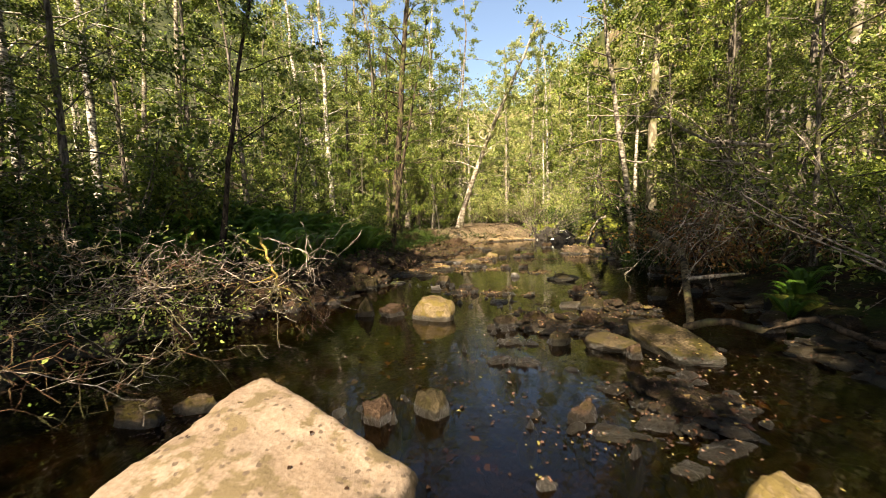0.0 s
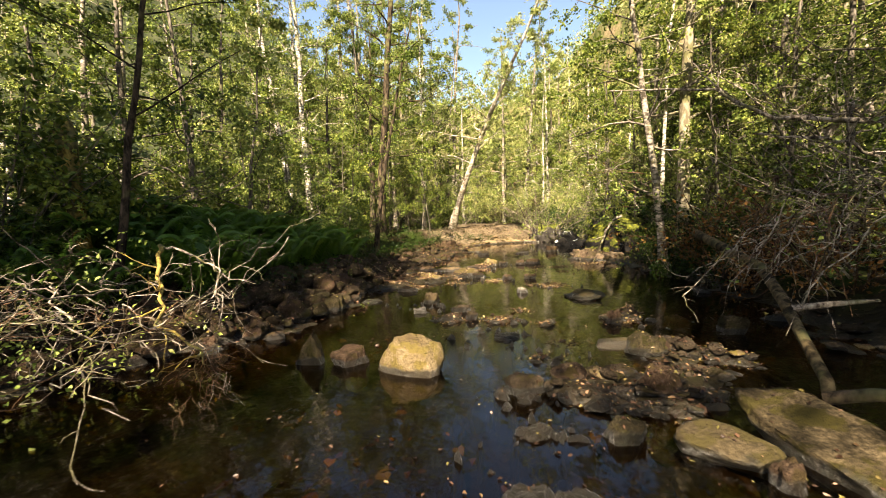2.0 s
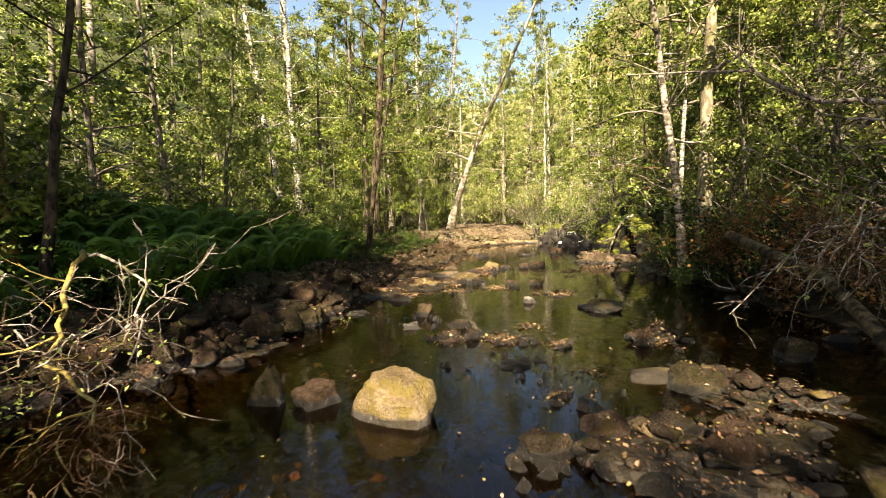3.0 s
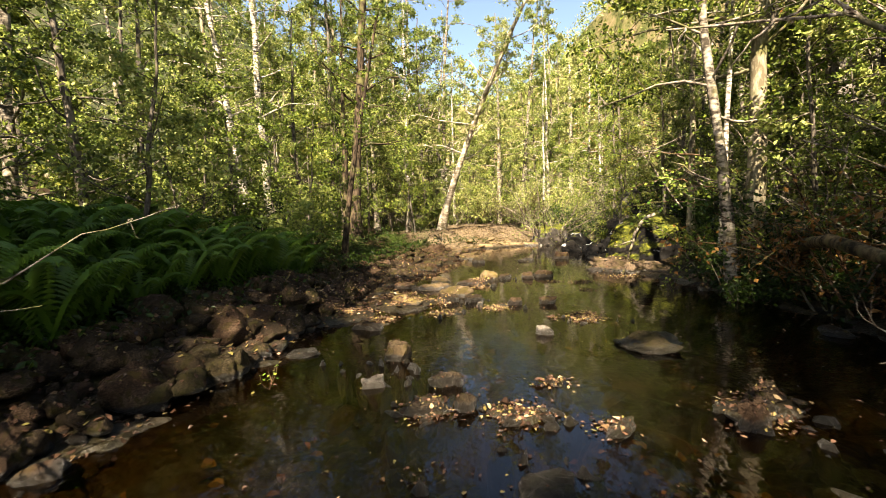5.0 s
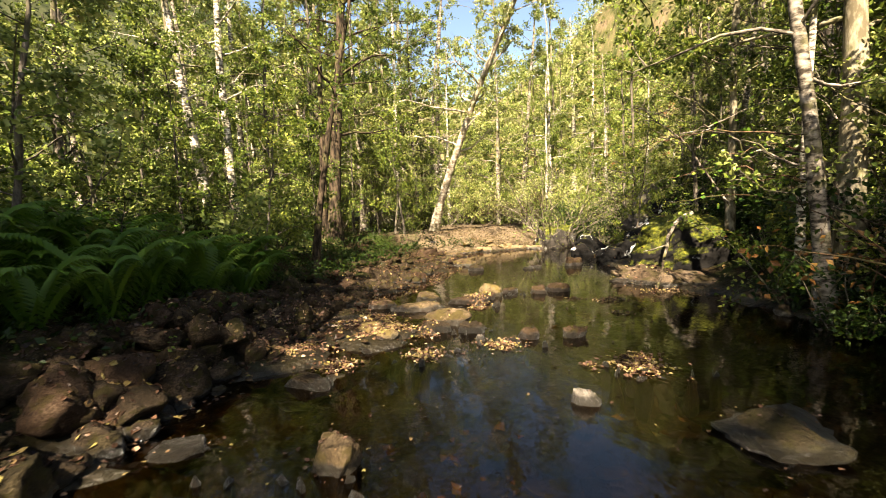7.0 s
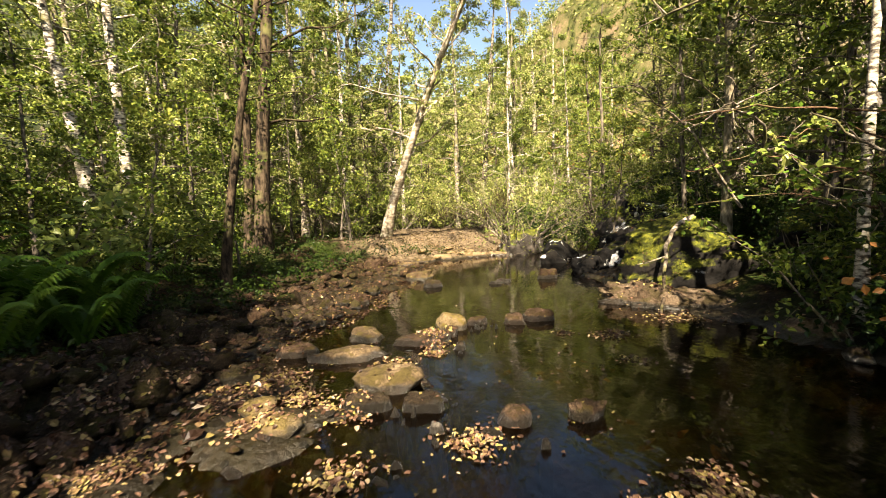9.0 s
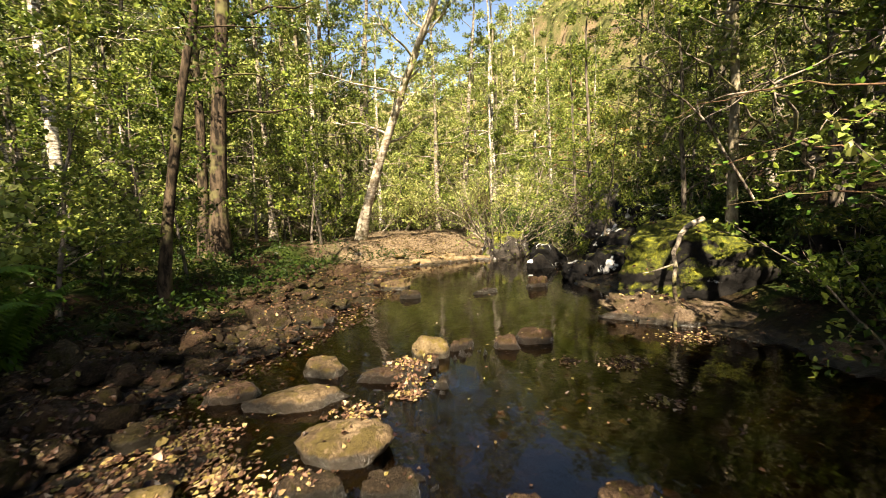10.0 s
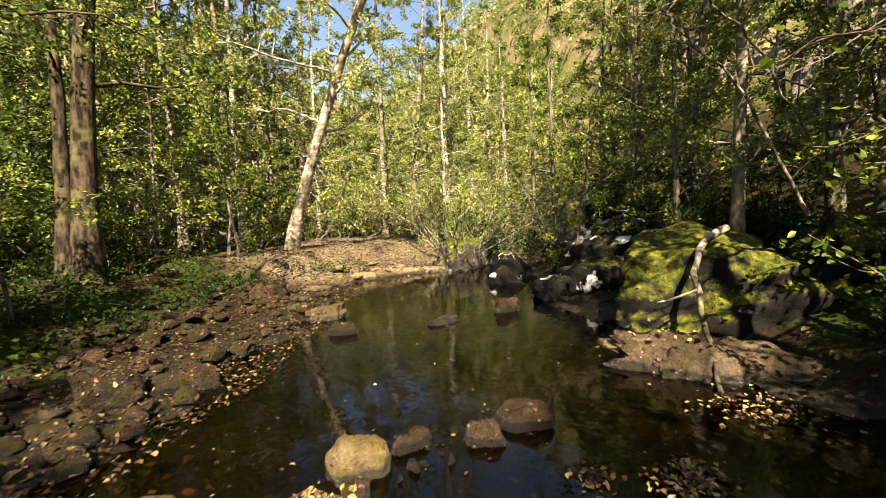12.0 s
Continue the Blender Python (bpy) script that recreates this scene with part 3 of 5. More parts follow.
STONES = [  # x, y, width, height, material, depth share, label
    (-0.19, 6.21, 0.55, 0.28, STONE_OCHRE, 0.8, "rounded yellow-ochre stone with a wet dark foot, standing in the stream"),
    (-1.26, 6.6, 0.42, 0.34, STONE_MOSS, 0.6, "pointed olive algae-covered stone at the water's edge"),
    (-0.84, 6.52, 0.42, 0.15, STONE_PINK, 0.7, "small pinkish-tan stone in the stream"),
    (0.83, 5.63, 0.4, 0.16, STONE_GREY, 0.6, "dark wet flat stone in the stream"),
    (0.93, 7.17, 0.42, 0.05, STONE_GREY, 0.6, "dark wet flat stone in the stream"),
    (2.50, 7.74, 0.28, 0.16, STONE_PINK, 0.7, "small tan stone on the leafy bar"),
    (2.30, 6.47, 0.38, 0.2, STONE_MOSS, 0.9, "square mossy stone on the leafy bar"),
    (3.64, 7.04, 0.32, 0.2, STONE_MOSS, 0.8, "square mossy stone on the leafy bar"),
    (1.99, 4.3, 0.2, 0.14, STONE_PINK, 0.8, "small pinkish stone wedged between slabs"),
    (1.33, 4.82, 0.3, 0.14, STONE_MOSS, 0.8, "olive algae-covered stone at the bar's edge"),
    (1.9, 5.5, 0.34, 0.2, STONE_PINK, 0.8, "small angular grey-pink stone"),
    (-0.54, 3.08, 0.26, 0.19, STONE_PINK, 0.8, "small square brown stone in the stream"),
    (-0.13, 3.19, 0.27, 0.17, STONE_MOSS, 0.8, "rounded olive stone covered in algae"),
    (-2.42, 3.17, 0.42, 0.16, STONE_TAN, 0.5, "flat tan stone beside the brushwood"),
    (-2.1, 3.4, 0.34, 0.13, STONE_TAN, 0.5, "flat olive stone beside the brushwood"),
    (0.55, 2.28, 0.15, 0.07, STONE_WHITE, 0.9, "pale rounded pebble lying in shallow water"),
    (1.62, 1.84, 0.31, 0.17, STONE_OCHRE, 0.9, "yellow-ochre stone stained with algae"),
    (1.03, 3.06, 0.22, 0.1, STONE_PINK, 0.7, "small pinkish stone on the bar"),
    (1.12, 2.75, 0.34, 0.02, STONE_MOSS, 0.8, "flat wet stone level with the water"),
    (1.5, 2.9, 0.3, 0.07, STONE_GREY, 0.8, "flat wet stone level with the water"),
    (1.75, 2.5, 0.34, 0.04, STONE_GREY, 0.8, "wet grey stone on the bar"),
    (1.45, 2.35, 0.26, 0.03, STONE_MOSS, 0.8, "wet olive stone on the bar"),
    (2.05, 3.1, 0.3, 0.05, STONE_PINK, 0.7, "wet brown stone on the bar"),
    (0.54, 4.3, 0.24, 0.05, STONE_GREY, 0.7, "dark wet stone in the stream"),
    (0.8, 4.22, 0.28, 0.04, STONE_GREY, 0.7, "dark wet stone in the stream"),
    (0.77, 4.95, 0.33, 0.05, STONE_GREY, 0.7, "dark wet stone in the stream"),
    (0.44, 8.71, 0.26, 0.1, STONE_GREY, 0.6, "grey stone capped with wet leaves"),
    (0.27, 8.2, 0.4, 0.1, STONE_GREY, 0.6, "grey stone capped with wet leaves"),
    (2.76, 9.35, 0.95, 0.11, STONE_MOSS, 0.7, "large rounded algae-covered stone, half under water"),
    (1.71, 10.08, 0.18, 0.11, STONE_WHITE, 0.8, "small pointed pale stone in the stream"),
    (2.19, 11.72, 0.28, 0.11, STONE_PINK, 0.7, "pale pointed stone in the stream"),
    (1.69, 11.76, 0.25, 0.1, STONE_PINK, 0.7, "rounded reddish-brown stone in the stream"),
    (-1.87, 9.94, 0.58, 0.32, STONE_PINK, 0.8, "brown block of stone on the bank's edge"),
    (-2.68, 10.6, 0.62, 0.36, STONE_GREY, 0.8, "grey rounded stone on the bank"),
    (-1.68, 10.99, 0.52, 0.29, STONE_GREY, 0.7, "brown rounded stone on the bank's edge"),
    (-2.16, 11.15, 0.42, 0.2, STONE_GREY, 0.6, "flat brown stone on the bank"),
    (-1.73, 9.05, 0.55, 0.26, STONE_MOSS, 0.8, "mossy stone on the bank's edge"),
    (-1.10, 9.71, 0.48, 0.05, STONE_GREY, 0.6, "wet dark stone at the water's edge"),
    (0.0, 9.4, 0.3, 0.18, STONE_TAN, 0.8, "upright tan block of stone in the stream"),
    (-0.17, 8.75, 0.22, 0.07, STONE_WHITE, 0.8, "small pale stone in the stream"),
    (-0.48, 10.66, 0.4, 0.1, STONE_GREY, 0.7, "brown stone capped with leaves"),
    (0.81, 12.57, 0.52, 0.15, STONE_TAN, 0.7, "oblong tan stone with a mossy crown in the riffle"),
    (0.64, 12.2, 0.32, 0.12, STONE_GREY, 0.7, "wet brown stone in the riffle"),
    (1.10, 12.1, 0.28, 0.1, STONE_GREY, 0.7, "wet brown stone in the riffle"),
    (0.36, 13.40, 0.76, 0.09, STONE_TAN, 0.5, "flat oblong stone in the riffle"),
    (-0.13, 13.74, 0.46, 0.1, STONE_PINK, 0.7, "rounded brown stone in the riffle"),
    (0.62, 14.08, 0.48, 0.11, STONE_TAN, 0.6, "tan stone in the riffle"),
    (1.13, 13.79, 0.42, 0.08, STONE_PINK, 0.6, "low brown stone in the riffle"),
    (1.67, 14.25, 0.32, 0.15, STONE_OCHRE, 0.8, "rounded yellow-ochre stone on top of others"),
    (1.62, 14.0, 0.22, 0.12, STONE_PINK, 0.8, "small pinkish stone leaning on a larger one"),
    (1.45, 13.85, 0.25, 0.07, STONE_GREY, 0.8, "low wet stone in the riffle"),
    (2.05, 14.45, 0.32, 0.1, STONE_PINK, 0.6, "low reddish-tan stone in the stream"),
    (2.90, 14.44, 0.45, 0.13, STONE_PINK, 0.7, "rounded reddish-tan stone in the stream"),
    (2.54, 14.3, 0.26, 0.12, STONE_PINK, 0.7, "rounded reddish-brown stone in the stream"),
    (-0.59, 13.02, 0.46, 0.12, STONE_MOSS, 0.7, "olive stone at the edge of the bar"),
    (-1.74, 14.26, 0.5, 0.5, STONE_MOSS, 0.8, "upright mossy stone on the bank"),
    (1.15, 11.77, 0.12, 0.07, STONE_WHITE, 0.8, "small white pebble lying in the stream"),
    (3.17, 17.45, 0.55, 0.07, STONE_PINK, 0.4, "low flat stone breaking the water"),
    (1.83, 17.53, 0.33, 0.12, STONE_GREY, 0.6, "rounded brown stone by the gravel bank"),
    (1.68, 18.5, 0.7, 0.2, STONE_TAN, 0.5, "long rounded tan stone by the gravel bank"),
    (4.41, 17.71, 0.46, 0.2, STONE_PINK, 0.6, "angular brown stone in the stream"),
    (0.85, 22.68, 0.5, 0.42, STONE_WHITE, 0.5, "white sunlit stone on the far bank"),
    (0.55, 20.4, 0.85, 0.36, STONE_PINK, 0.7, "broad pinkish stone on the gravel bank"),
    (-0.29, 15.99, 0.68, 0.3, STONE_GREY, 0.7, "brown angular stone on the gravel bank"),
    (-1.49, 17.68, 0.7, 0.34, STONE_MOSS, 0.7, "mossy brown stone on the bank"),
    (0.37, 16.22, 0.34, 0.18, STONE_PINK, 0.7, "small orange-tan stone on the gravel bank"),
    (3.9, 22.7, 1.2, 0.18, STONE_SAND, 0.5, "broad sunlit ledge of tan rock on the far bank"),
    (2.7, 22.4, 0.8, 0.2, STONE_SAND, 0.5, "sunlit tan rock on the far bank"),
    (5.3, 23.4, 0.9, 0.3, STONE_PINK, 0.5, "sunlit tan rock on the far bank"),
    (4.7, 22.95, 0.9, 0.13, STONE_SAND, 0.5, "low sunlit ledge of tan rock on the far bank"),
    (3.2, 22.95, 0.9, 0.2, STONE_SAND, 0.5, "low sunlit ledge of tan rock on the far bank"),
    (2.0, 21.9, 0.7, 0.13, STONE_TAN, 0.5, "flat tan stone on the sunlit gravel"),
    (1.5, 21.2, 0.6, 0.13, STONE_TAN, 0.5, "flat tan stone on the sunlit gravel"),
]
for k, (x, y, w, h, mat, deep, label) in enumerate(STONES):
    turn, worn = (k * 47) % 40 - 20, label.startswith("rounded") or "riffle" in label
    cuts, facets, rough, hard = (((0.12 * math.sin(k * 2.1), 0.12 * math.cos(k * 1.7), 1), 0.48),), 12, 0.24, 0.97
    if h > 0.3 or label.startswith(("large rounded", "pale rounded")):
        cuts = ()
    if worn:
        facets, rough, hard = 7, 0.17, 0.78
    if label.startswith("pointed olive"):
        cuts = (((0.8, 0, 0.6), 0.3), ((-0.75, 0, 0.66), 0.3), ((0.1, -0.8, 0.6), 0.35))
    if "yellow-ochre stone" in label:
        cuts, facets, rough, hard = (((0.15, -0.1, 1), 0.5 if k == 0 else 0.62), ((0.1, -1, 0.2), 0.75)), 2, 0.15, 0.82
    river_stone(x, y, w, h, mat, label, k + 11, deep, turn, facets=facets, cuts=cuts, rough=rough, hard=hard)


# the long slanting slabs on the bar
def slab_rock(label, seed, half, at, turns):
    flat = [((0, 0, 1), 0.5), ((0, 0, -1), 0.5), ((0.2, 1, 0.1), 0.7), ((-0.1, -1, 0.05), 0.72), ((1, -0.3, 0), 0.8), ((-1, 0.25, 0), 0.78)]
    ob = tagged(new("slab_rock", stone_mesh("slab_rock", seed, half, STONE_SLAB, 4, 3, 0.1, flat)), label, "rock", "stones in the stream")
    ob.matrix_world = pose(*at, *turns)


slab_rock("long slanting tan slab of rock with a mossy groove", 5, (0.74, 0.33, 0.14), (2.47, 4.6, 0.0), (12, 5, -80))
slab_rock("smaller tan slab of rock dappled with shade", 6, (0.29, 0.22, 0.12), (1.85, 4.68, -0.03), (10, 4, -46))

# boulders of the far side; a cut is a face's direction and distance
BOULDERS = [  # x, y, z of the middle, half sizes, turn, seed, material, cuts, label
    (6.1, 15.75, 0.32, (1.55, 1.2, 0.98), -50, 31, BOULDER, (((-1, -0.12, 0.12), 0.6), ((-0.2, -1, 0.3), 0.58), ((-0.2, -0.35, 1), 0.7), ((0.35, -0.1, 1), 0.74), ((0.4, -1, -0.1), 0.62)), "big boulder toned dark for shade, bright green moss on top"),
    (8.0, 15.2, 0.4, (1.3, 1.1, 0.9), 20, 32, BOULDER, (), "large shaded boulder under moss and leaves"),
    (6.25, 18.0, 0.12, (0.85, 0.75, 0.62), -40, 33, BOULDER_SHADED, (((-0.7, -1, 0.3), 0.5), ((0.8, -1, 0.2), 0.6), ((0, -0.2, 1), 0.62)), "angular boulder toned black for shade, with white lichen patches"),
    (5.55, 18.35, -0.05, (0.5, 0.45, 0.36), 10, 34, BOULDER_SHADED, (((-0.5, -1, 0.4), 0.5),), "small boulder toned black for shade, with a pale lichen patch"),
    (7.6, 19.2, 0.3, (1.4, 1.1, 0.95), 0, 35, BOULDER_SHADED, (((-0.4, -1, 0.1), 0.6), ((-1, 0, 0.2), 0.62)), "boulder behind the mossy one, toned black for shade"),
    (8.1, 21.2, 1.05, (1.0, 0.8, 0.95), 30, 36, BOULDER_SUNLIT, (((-0.3, -1, 0.5), 0.5), ((-1, -0.2, 0.5), 0.58)), "boulder toned pale for sunlight, with mossy crown"),
    (9.0, 20.9, 0.7, (1.5, 1.2, 0.9), 0, 37, BOULDER_SHADED, (((-0.5, -1, -0.2), 0.55),), "overhanging boulder under trees, toned dark for shade"),
    (6.2, 21.2, 0.0, (0.75, 0.6, 0.5), 60, 38, BOULDER_SHADED, (((-0.4, -1, 0.5), 0.5),), "boulder at the water's edge, toned dark for shade"),
    (5.6, 20.3, -0.08, (0.42, 0.36, 0.34), 0, 39, BOULDER_SHADED, (((-0.2, -1, 0.4), 0.5),), "small boulder toned black for shade, with a pale lichen patch"),
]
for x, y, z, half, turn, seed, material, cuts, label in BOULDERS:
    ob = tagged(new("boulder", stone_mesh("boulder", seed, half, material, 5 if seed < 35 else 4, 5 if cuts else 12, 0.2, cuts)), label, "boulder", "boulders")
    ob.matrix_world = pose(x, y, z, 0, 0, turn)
ob = tagged(new("ledge_rock", stone_mesh("ledge_rock", 41, (1.1, 0.52, 0.42), STONE_LEDGE, 5, 8, 0.36, (((0.2, -0.35, 1), 0.7),), 0.85)), "smooth tan ledge of rock under the mossy boulder", "rock", "boulders")
ob.matrix_world = pose(4.95, 14.75, -0.16, 0, 10, -42)
ob = tagged(new("ledge_rock", stone_mesh("ledge_rock", 42, (0.8, 0.4, 0.25), STONE_LEDGE, 4, 6, 0.14)), "low tan ledge of rock under leaning shrubs", "rock", "boulders")
ob.matrix_world = pose(5.6, 13.0, -0.1, 0, 0, 10)
ob = tagged(new("boulder", stone_mesh("boulder", 45, (0.95, 0.7, 0.6), BOULDER_SUNLIT, 4, 10, 0.24)), "mossy brown rock mound at the bend", "boulder", "boulders")
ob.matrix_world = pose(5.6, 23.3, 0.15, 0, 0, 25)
ob = tagged(new("cliff_rock", stone_mesh("cliff_rock", 43, (1.7, 1.4, 2.7), STONE_WHITE, 5, 26, 0.34)), "tall pale grey rock face on the wooded slope", "rock")
ob.matrix_world = pose(16.4, 20.4, 5.4, 0, 0, 30)

ob = tagged(new("mossy_hummock", stone_mesh("mossy_hummock", 44, (0.6, 0.42, 0.34), BOULDER, 4, 8, 0.2)), "low boulder toned dark for shade, under a cap of green moss", "boulder", "boulders")
ob.matrix_world = pose(5.0, 6.0, -0.02, 0, 0, 20)

# ---- loose stones, pebbles and fallen leaves ----
rng = np.random.default_rng(21)
KINDS = [(m, s, half) for m in (STONE_GREY, STONE_PINK, STONE_MOSS, STONE_GREY) for s, half in ((1, (1, 0.78, 0.62)), (2, (1, 0.88, 0.8)), (3, (1, 0.66, 0.55)))]
SMALL = [stone_mesh("small_stone", 600 + k, (h[0] * 0.5, h[1] * 0.5, h[2] * 0.5), m, 2, 11, 0.26) for k, (m, s, h) in enumerate(KINDS)]
COMMON = [stone_mesh("bank_stone", 500 + k, (h[0] * 0.5, h[1] * 0.5, h[2] * 0.5), m, 3, 11, 0.26) for k, (m, s, h) in enumerate(KINDS)]


def bank_stones(count, where, sizes, label, joined=False, flat=1.0, material=None):
    """Loose stones, each a thing of its own, or the lesser ones joined into one."""
    v, f, total = [], [], 0
    for _ in range(count):
        x, y = where()
        s = rng.uniform(*sizes) * rng.uniform(0.7, 1.3)
        me = (SMALL if joined else COMMON)[rng.integers(len(COMMON))]
        m = pose(x, y, gz(x, y) + s * 0.25 * flat, rng.uniform(-18, 18), rng.uniform(-18, 18), rng.uniform(0, 360)) @ Matrix.Diagonal((s, s, s * flat, 1))
        if not joined:
            tagged(new("bank_stone", me), label, "rock", "loose stones of the banks").matrix_world = m
            continue
        v += [m @ p.co for p in me.vertices]
        f += [[i + total for i in p.vertices] for p in me.polygons]
        total = len(v)
    if joined:
        me = bpy.data.meshes.new("small_stones")
        me.from_pydata(v, [], f)
        me.polygons.foreach_set("use_smooth", [True] * len(f))
        me.materials.append(material or STONE_GREY)
        tagged(new("small_stones", me), label, "rocks", kind="stuff")


def by_left(y0, y1, lo, hi):
    def spot():
        y = rng.uniform(y0, y1)
        return float(np.interp(y, EDGE_Y, EDGE_LEFT)) - rng.uniform(lo, hi), y
    return spot


def by_right(y0, y1, lo, hi):
    def spot():
        y = rng.uniform(y0, y1)
        return float(np.interp(y, EDGE_Y, EDGE_RIGHT)) + rng.uniform(lo, hi), y
    return spot


def in_patch(cx, cy, rx, ry):
    return lambda: (rng.normal(cx, rx), rng.normal(cy, ry))


bank_stones(140, by_left(7.3, 13.5, -0.15, 1.2), (0.24, 0.52), "brown stone on the shaded bank's edge")
bank_stones(150, by_left(7, 13, -0.25, 1.3), (0.07, 0.2), "small dark stones between those of the bank", True, 0.7)
bank_stones(46, by_left(13, 19, -0.3, 1.9), (0.18, 0.46), "brown stone among leaves on the gravel bank", flat=0.8)
bank_stones(120, by_left(13.5, 22, -0.3, 2.2), (0.1, 0.3), "tan stones among leaves on the gravel bank", True, 0.7, STONE_PINK)
bank_stones(70, by_left(14, 22, -0.3, 2.0), (0.12, 0.34), "olive stones among leaves on the gravel bank", True, 0.7, STONE_MOSS)
bank_stones(110, by_left(6.2, 9.5, -0.1, 2.2), (0.16, 0.42), "dark stones heaped on the shaded bank", True, 0.85)
bank_stones(150, by_left(10, 16, -0.2, 1.8), (0.16, 0.4), "dark stones bedded in the leafy gravel bank", True, 0.8)
bank_stones(26, by_left(6.4, 7.8, -0.5, 0.9), (0.26, 0.5), "brown stone on the shaded bank's edge")
bank_stones(60, by_left(6.2, 8, -0.6, 0.9), (0.1, 0.24), "small brown stones of the bank's foot", True, 0.8, STONE_PINK)
bank_stones(24, by_left(2, 6.5, -0.2, 0.8), (0.15, 0.35), "dark wet stones under the brushwood", True)
bank_stones(70, in_patch(2.4, 4.9, 0.95, 1.9), (0.16, 0.38), "wet stone on the leafy gravel bar", flat=0.55)
bank_stones(70, in_patch(2.4, 4.9, 1.0, 1.9), (0.1, 0.28), "wet olive stones on the leafy gravel bar", True, 0.5, STONE_MOSS)
bank_stones(90, in_patch(2.9, 7.2, 0.8, 1.1), (0.08, 0.24), "wet stones on the leafy gravel bar", True, 0.6)
bank_stones(190, in_patch(2.3, 4.9, 1.0, 2.0), (0.1, 0.26), "small wet stones on the leafy gravel bar", True, 0.5)
bank_stones(200, in_patch(1.6, 3.3, 0.5, 0.9), (0.07, 0.22), "small dark flat stones awash at the bar's edge", True, 0.7)
bank_stones(34, by_right(2, 13, -0.5, 0.5), (0.15, 0.4), "dark stones on the shaded bank", True)
bank_stones(20, in_patch(0.3, 13.0, 0.8, 0.8), (0.1, 0.28), "brown stone in the riffle", flat=0.6)
bank_stones(46, in_patch(0.3, 13.0, 0.8, 1.0), (0.06, 0.2), "brown stones of the riffle", True, 0.6, STONE_PINK)
bank_stones(22, in_patch(3.8, 23.0, 1.4, 0.4), (0.16, 0.4), "sunlit stones on the far bank", True, 0.5, STONE_SAND)
bank_stones(30, in_patch(1.0, 9.5, 1.3, 2.6), (0.08, 0.2), "small stones on the stream bed", True)

AWASH = [(0.35, 8.3, 0.24, 8), (0.95, 8.15, 0.26, 9), (0.93, 7.2, 0.3, 10), (0.75, 5.65, 0.26, 9), (1.25, 5.55, 0.28, 10), (1.55, 5.3, 0.25, 9), (0.7, 4.3, 0.3, 8), (0.75, 4.95, 0.22, 6), (1.3, 6.5, 0.25, 6), (2.5, 7.7, 0.3, 8),
         (1.0, 3.0, 0.25, 8), (1.5, 2.8, 0.3, 9), (0.2, 9.0, 0.25, 6), (-0.3, 9.3, 0.3, 6), (2.55, 10.6, 0.22, 6), (1.4, 11.6, 0.2, 5), (0.4, 11.2, 0.3, 7), (1.5, 13.7, 0.25, 8), (1.1, 12.2, 0.2, 6), (2.2, 14.4, 0.2, 4), (-0.6, 3.3, 0.25, 5)]
v, f = [], []
for cx, cy, r, count in AWASH:
    for _ in range(count * 2):
        x, y, w = rng.normal(cx, r), rng.normal(cy, r * 0.6), rng.uniform(0.07, 0.22)
        low, high = gz(x, y) - 0.02, WATER + rng.uniform(-0.03, 0.03)
        kind = rng.integers(len(COMMON))
        me = SMALL[kind]
        m = pose(x, y, (low + high) / 2, 0, 0, rng.uniform(0, 360)) @ Matrix.Diagonal((w * 1.2, w, max(0.05, high - low) * 1.25 / KINDS[kind][2][2], 1))
        f += [[i + len(v) for i in p.vertices] for p in me.polygons]
        v += [m @ p.co for p in me.vertices]
me = bpy.data.meshes.new("stones_awash")
me.from_pydata(v, [], f)
me.polygons.foreach_set("use_smooth", [True] * len(f))
me.materials.append(STONE_GREY)
tagged(new("stones_awash", me), "small dark wet stones level with the stream's surface", "rocks", kind="stuff")
bank_stones(70, lambda: (rng.uniform(-1.2, 3.4), rng.uniform(4, 16)), (0.15, 0.5), "golden brown stones under the water", True, 0.4, STONE_OCHRE)
bank_stones(40, in_patch(3.2, 9.5, 0.7, 2.0), (0.15, 0.5), "golden brown stones under the shaded water", True, 0.4, STONE_OCHRE)

ball = bmesh.new()
bmesh.ops.create_icosphere(ball, subdivisions=1, radius=0.5)
ball_v, ball_f = np.array([v.co for v in ball.verts]), [[v.index for v in f.verts] for f in ball.faces]
ball.free()
ball_f = np.array([[a, c, d, d] for a, c, d in ball_f])


def pebbles(name, spots, material, label):
    v, f = [], []
    for k, (x, y) in enumerate(spots):
        s = rng.uniform(0.025, 0.09)
        shape = ball_v * (s * rng.uniform(0.7, 1.3), s * rng.uniform(0.6, 1.1), s * rng.uniform(0.4, 0.8)) + rng.normal(size=ball_v.shape) * s * 0.05
        a = rng.uniform(0, 6.28)
        shape = shape @ np.array([[math.cos(a), math.sin(a), 0], [-math.sin(a), math.cos(a), 0], [0, 0, 1]])
        v.append(shape + (x, y, gz(x, y) + s * 0.1))
        f += [tuple(q[:3] + len(ball_v) * k) for q in ball_f]
    me = bpy.data.meshes.new(name)
    me.from_pydata(np.concatenate(v).tolist(), [], [[int(i) for i in q] for q in f])
    me.materials.append(material)
    tagged(new(name, me), label, "pebbles", kind="stuff")


pebbles("pebbles", [by_left(8, 22, -0.5, 1.9)() for _ in range(800)], STONE_PINK, "brown pebbles strewn over the gravel bank")
pebbles("pebbles", [in_patch(2.4, 5.2, 0.9, 2.0)() for _ in range(900)], STONE_GREY, "wet grey pebbles strewn over the bar")
pebbles("pebbles", [in_patch(2.9, 23.8, 1.5, 1.2)() for _ in range(1500)], STONE_TAN, "pale gravel on the sunlit far bank")
pebbles("pebbles", [in_patch(0.8, 11, 1.4, 4.0)() for _ in range(500)], STONE_MOSS, "olive pebbles on the stream bed")

